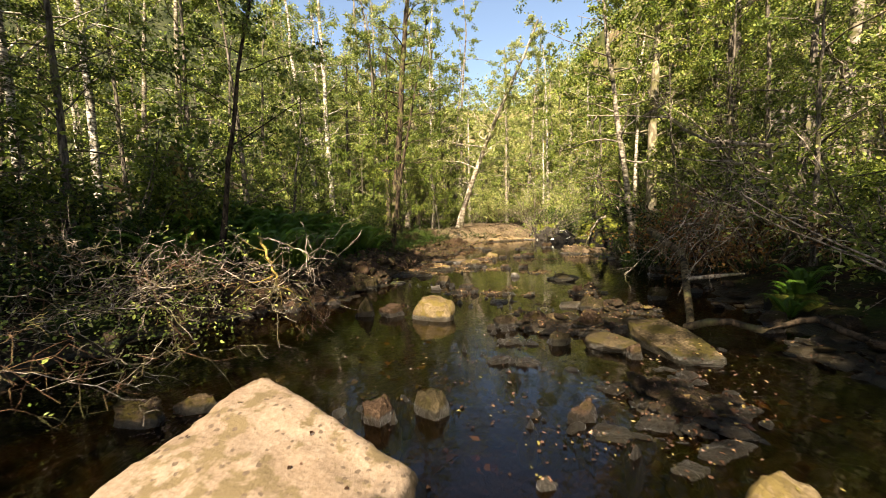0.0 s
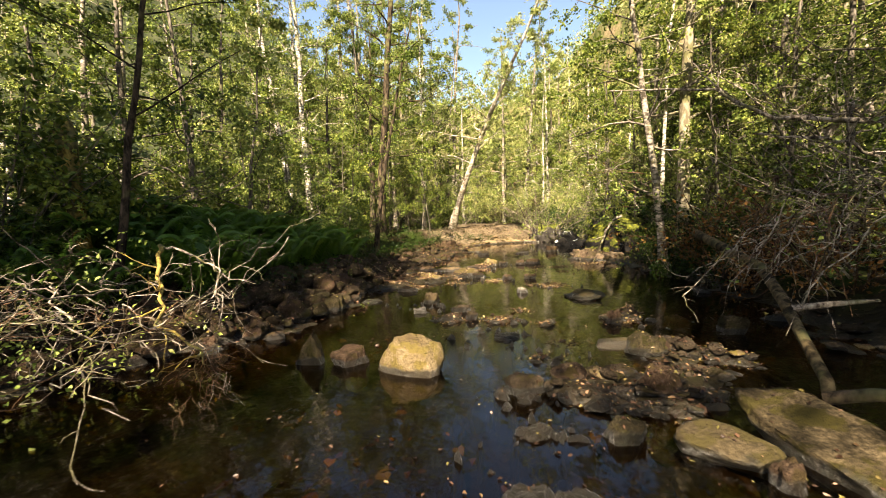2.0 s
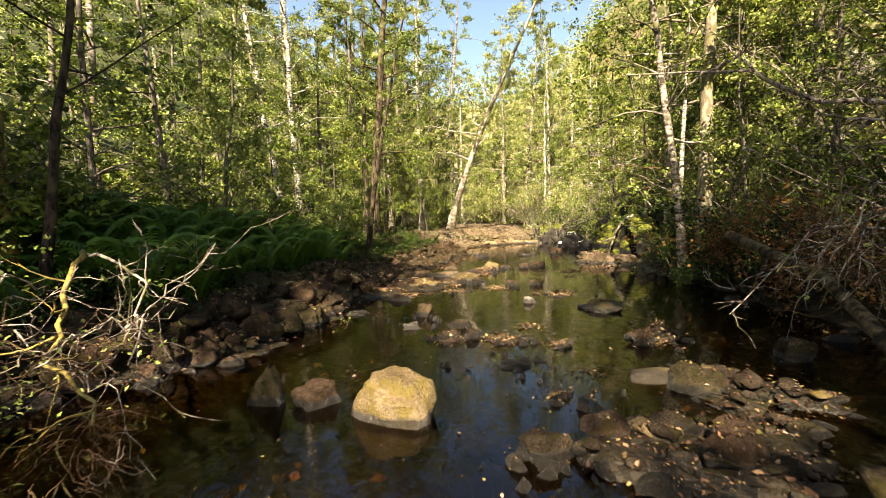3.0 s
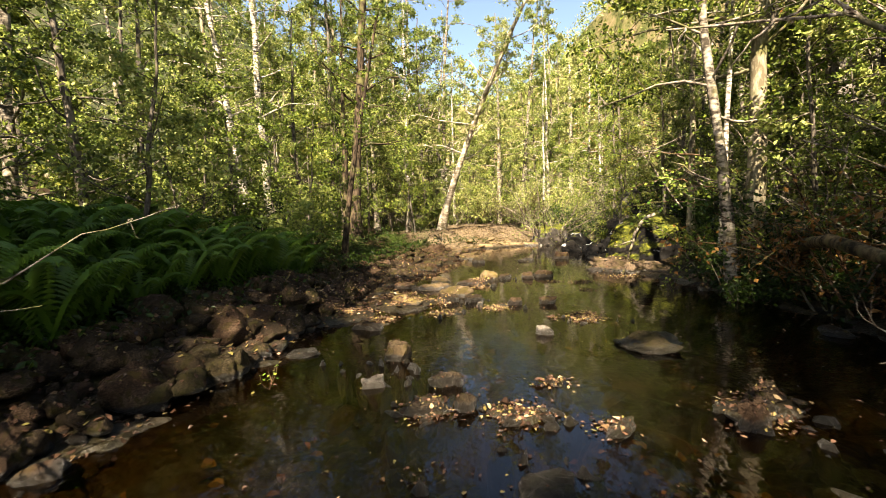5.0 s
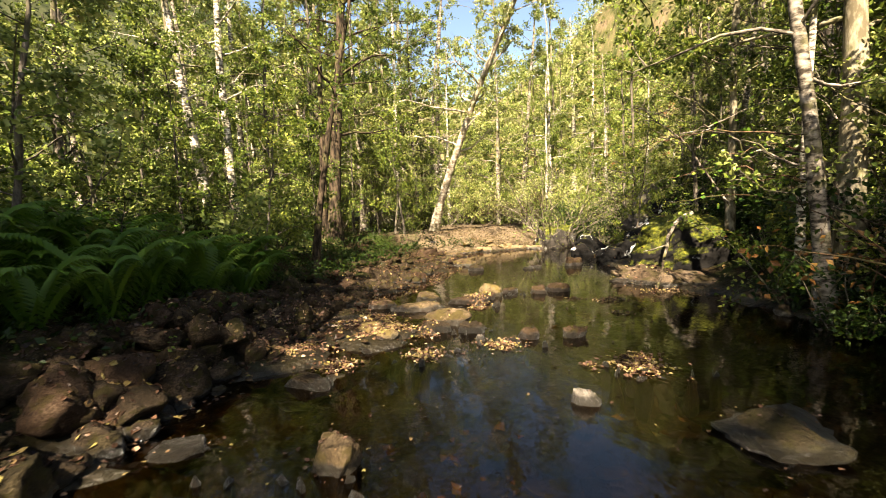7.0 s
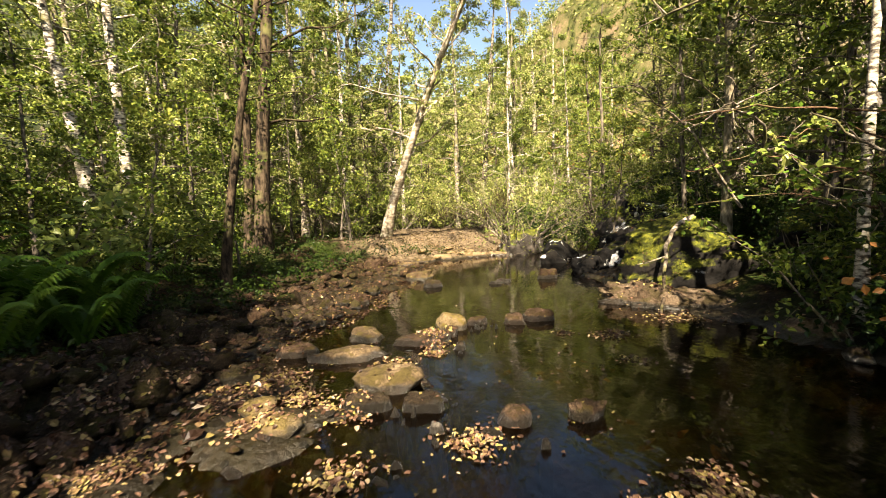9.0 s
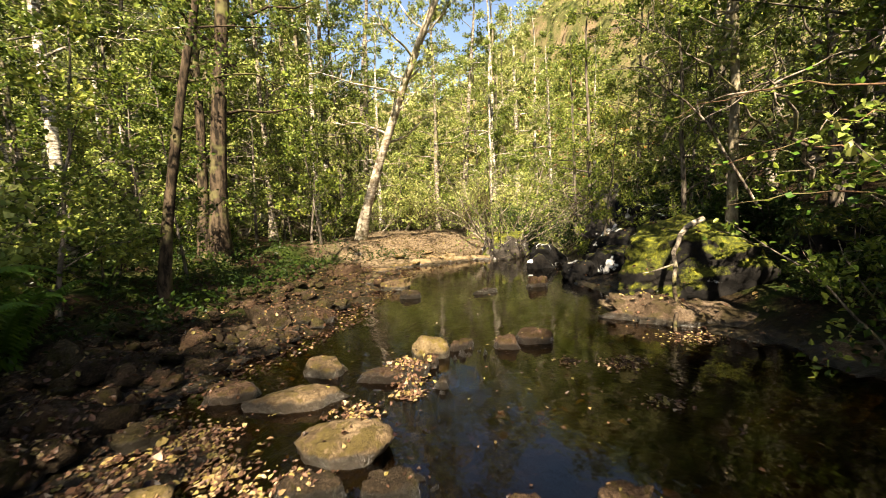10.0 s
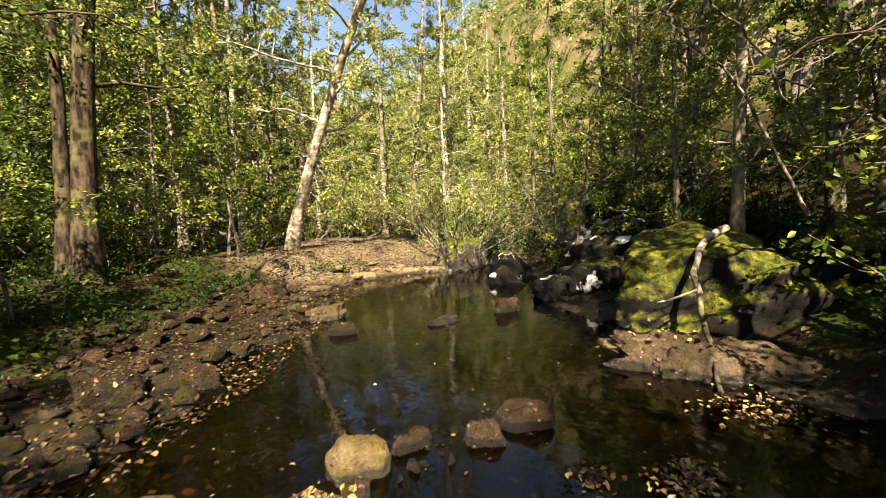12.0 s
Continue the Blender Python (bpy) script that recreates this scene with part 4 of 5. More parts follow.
bpy.context.view_layer.update()
depth = bpy.context.evaluated_depsgraph_get()


def landing(x, y):
    """Where a leaf that falls at (x, y) comes to rest, and the slope there."""
    hit, place, normal, _, _, _ = scene.ray_cast(depth, Vector((x, y, 4.0)), Vector((0, 0, -1)))
    return (np.array(place), np.array(normal)) if hit else (np.array((x, y, 0)), np.array((0, 0, 1.0)))


def fallen_leaves(name, spots, size, label, sunk=False, material=LEAF_FALLEN):
    """Curled leaves that lie on water, stones and ground."""
    n = len(spots)
    rest = [(np.array((x, y, gz(x, y) + 0.012)), np.array((0, 0, 1.0))) if sunk else landing(x, y) for x, y in spots]
    p, up = np.array([r[0] for r in rest]), np.array([r[1] for r in rest])
    up = up + rng.normal(size=(n, 3)) * 0.22
    up /= np.linalg.norm(up, axis=1)[:, None]
    t = np.cross(up, rng.normal(size=(n, 3)))
    t /= np.linalg.norm(t, axis=1)[:, None]
    s = (size * rng.uniform(0.7, 1.25, n) ** 2)[:, None]
    b = np.cross(up, t) * s * rng.uniform(0.25, 0.4, n)[:, None]
    t, lift = t * s, up * s
    curl = rng.uniform(-0.02, 0.42, n)[:, None]
    p = p + up * 0.006
    rows = [p - t * 0.5, p - t * 0.2 + b + lift * curl, p - t * 0.2 - b + lift * curl * 0.6, p + t * 0.15 + b * 0.9 + lift * curl, p + t * 0.15 - b * 0.9 + lift * curl, p + t * 0.55 + lift * curl * 0.5, p - t * 0.2, p + t * 0.15]
    v = np.stack(rows, 1)
    v = (v + rng.normal(size=v.shape) * s[:, None] * (0.07, 0.07, 0.03)).reshape(-1, 3)
    k = np.arange(n)[:, None] * 8
    f = np.concatenate([k + [0, 6, 1, 1], k + [0, 2, 6, 6], k + [6, 7, 3, 1], k + [6, 2, 4, 7], k + [7, 5, 3, 3], k + [7, 4, 5, 5]]).reshape(-1, 4)
    me = bpy.data.meshes.new(name)
    me.from_pydata(v.tolist(), [], [[int(i) for i in (q[:3] if q[2] == q[3] else q)] for q in f])
    me.materials.append(material)
    tagged(new(name, me), label, "leaves", kind="stuff")


heaps = [(0.35, 8.25, 0.22, 60), (0.95, 8.15, 0.2, 60), (2.45, 10.75, 0.25, 90), (1.36, 11.6, 0.22, 80), (2.05, 10.88, 0.1, 14), (-0.12, 12.07, 0.2, 110), (-0.18, 13.1, 0.22, 110), (0.52, 11.41, 0.22, 70), (1.42, 14.0, 0.16, 70),
         (3.41, 13.56, 0.2, 50), (3.22, 12.74, 0.15, 22), (3.55, 13.64, 0.15, 30), (2.93, 13.76, 0.12, 24), (2.5, 10.95, 0.2, 60), (1.41, 8.68, 0.16, 36), (1.54, 7.88, 0.14, 40), (2.7, 8.13, 0.22, 60), (2.61, 7.77, 0.16, 40), (-0.19, 12.88, 0.3, 120),
         (0.97, 8.1, 0.22, 46), (1.37, 5.69, 0.22, 50), (1.19, 6.52, 0.22, 40), (0.46, 3.14, 0.3, 14), (0.9, 2.7, 0.3, 26), (0.75, 3.6, 0.3, 24), (1.39, 2.83, 0.35, 50), (-2.3, 3.25, 0.25, 110), (1.6, 7.0, 0.16, 40), (0.3, 7.4, 0.2, 24), (0.0, 9.6, 0.2, 26), (0.45, 12.3, 0.3, 90), (-0.9, 11.6, 0.35, 90), (-1.2, 12.3, 0.35, 80), (-0.9, 12.9, 0.3, 70), (1.38, 13.7, 0.13, 60), (1.34, 13.42, 0.13, 50), (4.6, 14.0, 0.35, 60), (4.9, 15.2, 0.5, 90), (-0.5, 12.5, 0.25, 110), (-0.35, 11.2, 0.2, 80), (0.1, 12.6, 0.2, 70), (0.9, 13.2, 0.2, 50), (-0.7, 11.7, 0.2, 60), (2.6, 4.2, 0.6, 60)]
drops = [(rng.normal(x, r * 0.7), rng.normal(y, r * 0.6)) for x, y, r, n in heaps if y < 10 for _ in range(int(n * 1.2))]
piled = [(rng.normal(x, r * 0.52), rng.normal(y, r * 0.48)) for x, y, r, n in heaps if y > 7.5 for _ in range(int(n * (3.0 if y > 10.5 else 0.7)))]
drops += [(rng.normal(x, w * 0.35), rng.normal(y + 0.1, w * 0.3)) for x, y, w, h, mat, deep, label in STONES if y > 7 or x > 0.4 for _ in range(int(22 * w) + 3)]
drops += [q for q in (in_patch(2.5, 5.0, 0.85, 2.0)() for _ in range(6500)) if gz(*q) > WATER - 0.035]
for shift in (0, 1, 2):
    fallen_leaves("leaf_heaps", piled[shift::3], 0.033, "tan and yellow autumn leaves heaped on stones in the riffle", material=LEAF_HEAP)
    bpy.context.view_layer.update()
fallen_leaves("fallen_leaves", drops, 0.026, "brown and yellow fallen leaves on stones and bars")
fallen_leaves("fallen_leaves", [by_left(11.5, 22, -0.7, 1.7)() for _ in range(7500)] + [by_left(7, 14, -0.3, 1.4)() for _ in range(2600)] + [in_patch(3.0, 24.2, 1.6, 1.3)() for _ in range(2400)], 0.038, "brown and yellow fallen leaves on the gravel bank")
fallen_leaves("floating_leaves", [(rng.uniform(-1.8, 4.5), rng.uniform(1.5, 19)) for _ in range(620)] + [(rng.normal(cx, 0.35), rng.normal(cy, 0.25)) for cx, cy in zip(rng.uniform(-1.2, 4.4, 44), rng.uniform(2.5, 16, 44)) for _ in range(12)], 0.026, "pale leaves floating on the stream")
fallen_leaves("sunken_leaves", [(rng.normal(cx, 0.3), rng.normal(cy, 0.2)) for cx, cy in zip(rng.uniform(-1.4, 3.4, 46), rng.uniform(3.0, 15, 46)) for _ in range(26)], 0.085, "brown leaves sunk on the stream bed", True)
fallen_leaves("leaf_litter", [by_left(2, 13, 0.0, 3.5)() for _ in range(1500)] + [by_right(1, 20, -0.4, 3.0)() for _ in range(2000)], 0.045, "brown leaf litter of the wooded banks")


# ---- dead wood ----
def dead_branch(parent, seed, points, radius, twigs, reach, material, sag=0.03, crook=0.028):
    """A crooked bare branch through points, with side twigs of two orders."""
    r = np.random.default_rng(seed)
    base = np.array(points, float)
    s = np.linspace(0, 1, 14)
    line = np.stack([np.interp(s, np.linspace(0, 1, len(base)), base[:, k]) for k in range(3)], 1)
    line[1:-1] += r.normal(size=(12, 3)) * crook
    tubes = Tubes()
    tubes.add(line, np.linspace(radius, radius * 0.3, 14), 6)
    for _ in range(twigs):
        q = r.uniform(0.15, 1)
        way = (line[-1] - line[0]) / np.linalg.norm(line[-1] - line[0]) * 0.7 + r.normal(size=3) * (0.8, 0.8, 0.5)
        twig = wander(r, along(line, q), way, reach * r.uniform(0.4, 1.1), 7, 0.26, sag)
        tubes.add(twig, np.linspace(radius * 0.42, 0.0022, 8), 4)
        for _ in range(2):
            fine = wander(r, along(twig, r.uniform(0.2, 0.9)), twig[-1] - twig[0] + r.normal(size=3) * 0.35 * reach, reach * r.uniform(0.15, 0.45), 5, 0.3, sag)
            tubes.add(fine, np.linspace(0.0034, 0.0014, 6), 3)
    return part("branch", tubes.mesh("branch", material), parent)


rng = np.random.default_rng(5)
pile = tagged(new("brush_pile"), "tangled pile of bleached dead branches at the water's edge", "brushwood")
dead_branch(pile, 1, [(-3.13, 7.25, 1.21), (-2.75, 6.6, 1.0), (-2.35, 6.0, 0.6), (-1.75, 5.5, 0.35)], 0.027, 6, 0.7, BARK_MOSSY)
dead_branch(pile, 2, [(-3.13, 7.25, 1.21), (-2.6, 7.0, 1.1), (-2.1, 6.6, 0.94), (-1.82, 5.9, 0.55)], 0.017, 7, 0.6, DEADWOOD)
for k in range(46):
    a = np.array((rng.uniform(-5.0, -2.2), rng.uniform(4.4, 7.2), rng.uniform(0.1, 0.95)))
    turn = rng.uniform(-1.9, 0.9) if k % 3 else rng.uniform(0, 6.28)
    reach = rng.uniform(0.8, 2.2)
    c = a + (reach * math.cos(turn), reach * math.sin(turn), rng.uniform(-0.35, 0.45))
    c[0], c[2] = min(c[0], -1.5 - 0.3 * max(0, 4.8 - c[1])), max(c[2], -0.06)
    dead_branch(pile, 10 + k, [a, (a + c) / 2 + (0, 0, rng.uniform(0.02, 0.26)), c], rng.uniform(0.005, 0.0105), 4, 0.65, DEADWOOD if k % 4 else DEADTWIG, 0.012, 0.04)
for k in range(16):
    a = (rng.uniform(-6.0, -3.3), rng.uniform(2.8, 5.2), rng.uniform(0.3, 0.9))
    c = (a[0] + rng.uniform(0.6, 1.6), a[1] + rng.uniform(-0.8, 0.5), rng.uniform(-0.05, 0.35))
    dead_branch(pile, 60 + k, [a, ((a[0] + c[0]) / 2, (a[1] + c[1]) / 2, a[2] + 0.1), c], rng.uniform(0.004, 0.009), 5, 0.6, DEADWOOD if k % 2 else DEADTWIG)
for k in range(18):
    a = np.array((rng.uniform(-5.6, -3.0), rng.uniform(4.8, 7.4), rng.uniform(0.5, 1.0)))
    c = a + (rng.uniform(-0.9, 0.9), rng.uniform(-0.9, 0.3), rng.uniform(0.1, 0.6))
    dead_branch(pile, 140 + k, [a, (a + c) / 2 + (0, 0, rng.uniform(0.05, 0.3)), c], rng.uniform(0.005, 0.011), 5, 0.6, DEADWOOD if k % 3 else DEADTWIG, 0.02, 0.04)
fringe = Tubes()
for k in range(80):
    p = (rng.normal(-1.68, 0.1), rng.normal(5.4, 0.1), rng.uniform(0.08, 0.5))
    fringe.add(wander(rng, p, (rng.normal() * 0.8, rng.normal() * 0.8, rng.uniform(-1.2, 0.3)), rng.uniform(0.08, 0.34), 6, 0.35, 0.12), np.linspace(0.003, 0.001, 7), 3)
tagged(part("root_fringe", fringe.mesh("root_fringe", DEADTWIG), pile), "hanging fringe of brown fine roots", kind="stuff")

spots = np.repeat(np.stack([rng.uniform(-6.2, -2.4, 60), rng.uniform(4.0, 7.4, 60), rng.uniform(0.25, 1.35, 60)], 1), 10, axis=0)
v, f = leaf_quads(rng, spots + rng.normal(size=spots.shape) * (0.12, 0.1, 0.06), 0.045, broad=True)
tagged(new("leaf_sprigs", mesh_of("leaf_sprigs", v, f, LEAF_BIRCH, False)), "yellow-green leafy sprigs among the dead branches", "leaves", kind="stuff")

rng = np.random.default_rng(6)
whip = tagged(new("thin_branch"), "long thin bare branch arching over the bank", "branch")
dead_branch(whip, 90, [(-2.4, 6.7, 0.6), (-2.2, 7.0, 0.88), (-1.9, 7.6, 1.24), (-1.58, 8.5, 1.55)], 0.009, 2, 0.4, DEADWOOD)

snag = tagged(new("dead_snag"), "crooked bleached dead branch hanging over the shaded bank", "branch")
dead_branch(snag, 91, [(6.9, 8.2, 2.6), (6.35, 8.7, 2.68), (6.16, 9.0, 2.77), (5.75, 9.5, 2.92), (5.46, 10.0, 3.35), (5.38, 10.1, 3.57), (4.7, 10.8, 3.76), (3.92, 11.4, 3.93)], 0.05, 12, 1.2, DEADWOOD)
log = tagged(new("mossy_log"), "fallen mossy trunk leaning from the bank into the bar", "log")
tube = Tubes()
tube.add([(6.0, 11.4, 0.4), (5.3, 10.5, 0.85), (4.63, 9.5, 0.97), (4.31, 7.6, 0.63), (3.85, 6.7, 0.42), (3.53, 6.1, 0.24), (3.2, 5.45, 0.02), (3.1, 5.3, -0.12)], [0.075, 0.07, 0.072, 0.06, 0.06, 0.05, 0.047, 0.045], 10)
part("trunk", tube.mesh("trunk", BARK_LOG), log)
tube = Tubes()
tube.add([(3.7, 6.4, 0.38), (4.1, 6.35, 0.42), (4.5, 6.3, 0.45)], [0.035, 0.03, 0.018], 7)
part("limb_stub", tube.mesh("limb_stub", DEADWOOD), log)
root = tagged(new("bare_root"), "long bare grey-brown root along the bar", "root")
tube = Tubes()
tube.add([(3.05, 5.3, -0.05), (3.2, 5.08, 0.07), (3.4, 4.96, 0.1), (3.6, 4.74, 0.05), (3.85, 4.76, 0.08), (4.1, 4.8, 0.13), (4.25, 4.74, 0.16), (4.22, 4.42, 0.11), (4.32, 4.08, 0.04), (4.7, 3.8, -0.03)], [0.05, 0.046, 0.04, 0.042, 0.038, 0.04, 0.048, 0.042, 0.036, 0.03], 8)
part("stem", tube.mesh("stem", BARK_ROUGH), root)
droop = tagged(new("drooping_branches"), "bare drooping branches with a few last leaves above dark water", "branch")
for k in range(15):
    a = (rng.uniform(4.7, 5.9), rng.uniform(6.6, 8.2), rng.uniform(1.0, 1.9))
    c = (rng.uniform(3.15, 4.1), a[1] + rng.uniform(-1.0, -0.1), rng.uniform(0.3, 0.8))
    dead_branch(droop, 120 + k, [a, ((a[0] + c[0]) / 2, (a[1] + c[1]) / 2, max(a[2], c[2]) + 0.05), c], rng.uniform(0.008, 0.016), 7, 0.7, DEADWOOD if k % 3 else DEADTWIG, 0.05)
heap = tagged(new("twig_heap"), "heap of brown dead twigs behind the sunlit bank", "brushwood")
for k in range(26):
    a = (rng.uniform(2.2, 6.4), rng.uniform(26.8, 28.0), rng.uniform(0.9, 1.2))
    c = (a[0] + rng.normal() * 0.8, a[1] + rng.normal() * 0.4, rng.uniform(1.3, 2.1))
    dead_branch(heap, 200 + k, [a, ((a[0] + c[0]) / 2, (a[1] + c[1]) / 2, c[2] + 0.15), c], 0.014, 7, 0.7, DEADTWIG)
for k in range(20):
    x, y = rng.uniform(5.0, 9.5), rng.uniform(6.5, 15.0)
    z = gz(x, y) + rng.uniform(1.2, 4.0)
    limb = tagged(new("bare_branch"), "long bare pale branch among the leaves of the slope", "branch", "bare branches of the slope")
    a, c = (x + 1.0, y + 0.4, z - 0.9), (x - rng.uniform(0.6, 1.8), y + rng.uniform(-0.8, 0.8), z + rng.uniform(-0.2, 1.2))
    dead_branch(limb, 240 + k, [a, ((a[0] + c[0]) / 2, (a[1] + c[1]) / 2, (a[2] + c[2]) / 2 + 0.3), c], rng.uniform(0.012, 0.03), 8, 1.0, DEADWOOD)
leaf = mesh_of("leaf", np.array([(0, 0, 0), (0.03, 0.026, 0.004), (0.034, 0, -0.004), (0.03, -0.026, 0.004), (0.07, 0.028, 0.002), (0.072, 0, -0.008), (0.07, -0.028, 0.002), (0.115, 0, -0.014)]), [[0, 2, 1, 1], [0, 3, 2, 2], [1, 2, 5, 4], [2, 3, 6, 5], [4, 5, 7, 7], [5, 6, 7, 7]], LEAF_FRESH, False)


def leafy_branch(seed, points, leaves):
    """A thin branch with broad leaves in flat sprays along its outer part."""
    r = np.random.default_rng(seed)
    ob = tagged(new("leafy_branch"), "thin branch with broad bright green leaves over the water", "branch", "leafy branches of the shaded bank")
    base = np.array(points, float)
    line = np.stack([np.interp(np.linspace(0, 1, 12), np.linspace(0, 1, len(base)), base[:, k]) for k in range(3)], 1)
    line[1:-1] += r.normal(size=(10, 3)) * 0.02
    stem = Tubes()
    stem.add(line, np.linspace(0.012, 0.003, 12), 5)
    for _ in range(leaves):
        p = along(line, r.uniform(0.25, 1)) + r.normal(size=3) * (0.14, 0.14, 0.07)
        piece = new("leaf", leaf)
        piece.parent = ob
        piece.matrix_world = pose(*p, r.normal() * 25, r.normal() * 25 + 12, r.uniform(0, 360)) @ Matrix.Scale(r.uniform(0.7, 1.3), 4)
    part("stem", stem.mesh("stem", DEADTWIG), ob)


leafy_branch(1, [(5.6, 12.5, 1.3), (4.9, 12.8, 1.5), (4.15, 13.15, 1.4)], 34)
leafy_branch(2, [(5.5, 12.4, 2.2), (4.6, 13.0, 2.4), (3.75, 13.55, 2.2)], 22)
leafy_branch(4, [(5.7, 12.6, 1.6), (5.0, 13.2, 1.95), (4.4, 13.6, 1.8)], 30)
leafy_branch(5, [(5.8, 12.2, 1.4), (5.2, 12.4, 1.7), (4.7, 12.7, 1.6)], 34)
leafy_branch(7, [(5.8, 12.4, 1.9), (5.2, 12.6, 2.15), (4.6, 12.7, 2.0)], 26)

for k, spot in enumerate(((3.45, 6.9, 0.62), (3.5, 6.95, 0.58), (3.8, 7.4, 0.9), (3.6, 7.2, 0.7), (3.4, 6.85, 0.57))):
    piece = new("leaf", leaf)
    piece.parent = droop
    piece.matrix_world = pose(*spot, 20 * math.sin(k * 2.0), 25 - 12 * k, k * 77)
for k, (x, y, z) in enumerate(((-1.66, 10.75, 0.3), (-2.3, 11.3, 0.3), (0.95, 1.98, -0.04), (-1.0, 8.6, 0.1))):
    ob = tagged(new("seedling"), "small bright green leafy sprig between stones", "plant", "sprigs between stones")
    r, stem = np.random.default_rng(400 + k), Tubes()
    for _ in range(4):
        line = wander(r, (x, y, z - 0.08), (r.normal(), r.normal(), 1.6), 0.2, 4, 0.2, 0.05)
        stem.add(line, np.linspace(0.003, 0.0015, 5), 3)
        for u in (0.5, 0.75, 1.0):
            piece = new("leaf", leaf)
            piece.parent = ob
            piece.matrix_world = pose(*along(line, u), r.normal() * 20, 15, r.uniform(0, 360)) @ Matrix.Scale(r.uniform(0.4, 0.75), 4)
    part("stem", stem.mesh("stem", DEADTWIG), ob)

stick = tagged(new("leaning_stick"), "dark forked stick with a pale upper end, against the mossy boulder", "stick")
tube = Tubes()
tube.add([(4.46, 14.12, -0.26), (4.58, 14.29, -0.13), (4.73, 14.48, -0.02), (4.9, 14.64, 0.12), (5.0, 14.82, 0.27), (5.14, 15.0, 0.42)], [0.018, 0.021, 0.022, 0.025, 0.026, 0.028], 8)
part("lower_stem", tube.mesh("lower_stem", BARK_DARK), stick)
tube = Tubes()
tube.add([(5.14, 15.0, 0.42), (5.26, 15.12, 0.57), (5.38, 15.31, 0.74), (5.5, 15.36, 0.87), (5.57, 15.41, 0.97)], [0.028, 0.029, 0.033, 0.032, 0.038], 8)
part("upper_stem", tube.mesh("upper_stem", BARK_GREY), stick, "grey peeled upper stem")
tube = Tubes()
tube.add([(5.57, 15.41, 0.97), (5.7, 15.42, 1.09), (5.8, 15.39, 1.15), (5.92, 15.36, 1.21)], [0.038, 0.044, 0.048, 0.042], 8)
part("thick_end", tube.mesh("thick_end", BARK_PATCH), stick, "thick peeling pale end")
tube = Tubes()
tube.add([(5.28, 15.15, 0.6), (5.14, 15.17, 0.56), (5.0, 15.24, 0.5), (4.86, 15.27, 0.48)], [0.016, 0.014, 0.012, 0.006], 6)
part("side_twig", tube.mesh("side_twig", DEADWOOD), stick)
sunk = tagged(new("sunken_log"), "brown log lying under the shallow water", "log")
tube = Tubes()
tube.add([(2.0, 8.85, -0.2), (2.44, 8.38, -0.16), (2.75, 7.9, -0.14), (2.9, 7.7, -0.16)], [0.05, 0.075, 0.08, 0.06], 8)
part("trunk", tube.mesh("trunk", STONE_OCHRE), sunk)

# ---- trees, first those beside the stream ----
def plant(template, x, y, turn=0.0, size=1.0, sink=0.05):
    return copy_thing(template, pose(x, y, gz(x, y) - sink, 0, 0, turn) @ Matrix.Scale(size, 4))


def own_tree(name, label, seed, bark, foliage, x, y, **shape):
    ob = tree(name, label, "tree", seed, bark, foliage, **shape)
    ob.matrix_world = pose(x, y, gz(x, y) - 0.05)
    return ob


own_tree("birch", "white birch trunk with dark patches, one of a pair", 61, BARK_BIRCH, LEAF_BIRCH, -5.15, 20.4, height=14, radius=0.15, lean=(-0.3, 0), crown=0.3, spread=2.2, limbs=22, leaves=5000, leaf=0.08)
own_tree("birch", "white birch trunk leaning slightly, one of a pair", 62, BARK_BIRCH, LEAF_BIRCH, -5.65, 19.9, height=13, radius=0.14, lean=(-1.2, 0), crown=0.3, spread=2.2, limbs=22, leaves=4500, leaf=0.08)
own_tree("aspen", "tall straight tree with rough bark on the bank", 63, BARK_ROUGH, LEAF_BIRCH, -2.29, 20.76, height=16, radius=0.21, lean=(1.3, -0.6), crown=0.2, spread=2.7, limbs=34, leaves=9000, leaf=0.08)
own_tree("aspen", "lesser stem beside the tall rough-barked tree", 64, BARK_ROUGH, LEAF_GREEN, -2.65, 20.9, height=9, radius=0.13, lean=(0.5, 0.2), crown=0.25, spread=1.6, limbs=14, leaves=2500, leaf=0.08)
own_tree("leaning_tree", "pale leaning trunk over the far bank, leafy and sunlit", 65, BARK_SUNLIT, LEAF_YELLOW, 0.93, 24.4, height=9, radius=0.18, lean=(3.4, -5.5), crown=0.3, spread=2.4, limbs=20, leaves=6000, leaf=0.09)
own_tree("slim_tree", "slim dark trunk on the leafy bank", 66, BARK_ROUGH, LEAF_GREEN, -2.02, 17.06, height=9, radius=0.085, lean=(1.6, 0.3), crown=0.35, spread=1.7, limbs=16, leaves=3000, leaf=0.08)
own_tree("birch", "patchy white birch leaning over the shaded bank", 67, BARK_PATCH, LEAF_GREEN, 5.45, 12.0, height=12, radius=0.1, lean=(-1.5, 0.4), crown=0.24, spread=2.8, limbs=30, leaves=10000, leaf=0.08, broad=True)
own_tree("aspen", "broad grey-tan trunk on the shaded bank", 68, BARK_ASPEN, LEAF_GREEN, 6.0, 12.3, height=13, radius=0.15, lean=(0.5, 0.6), crown=0.24, spread=2.8, limbs=30, leaves=10000, leaf=0.08, broad=True)
own_tree("slim_tree", "slim pale stem beside the birch", 69, BARK_BIRCH, LEAF_GREEN, 5.7, 12.7, height=10, radius=0.06, lean=(0.2, 0.2), crown=0.4, spread=1.4, limbs=12, leaves=1800, leaf=0.08)
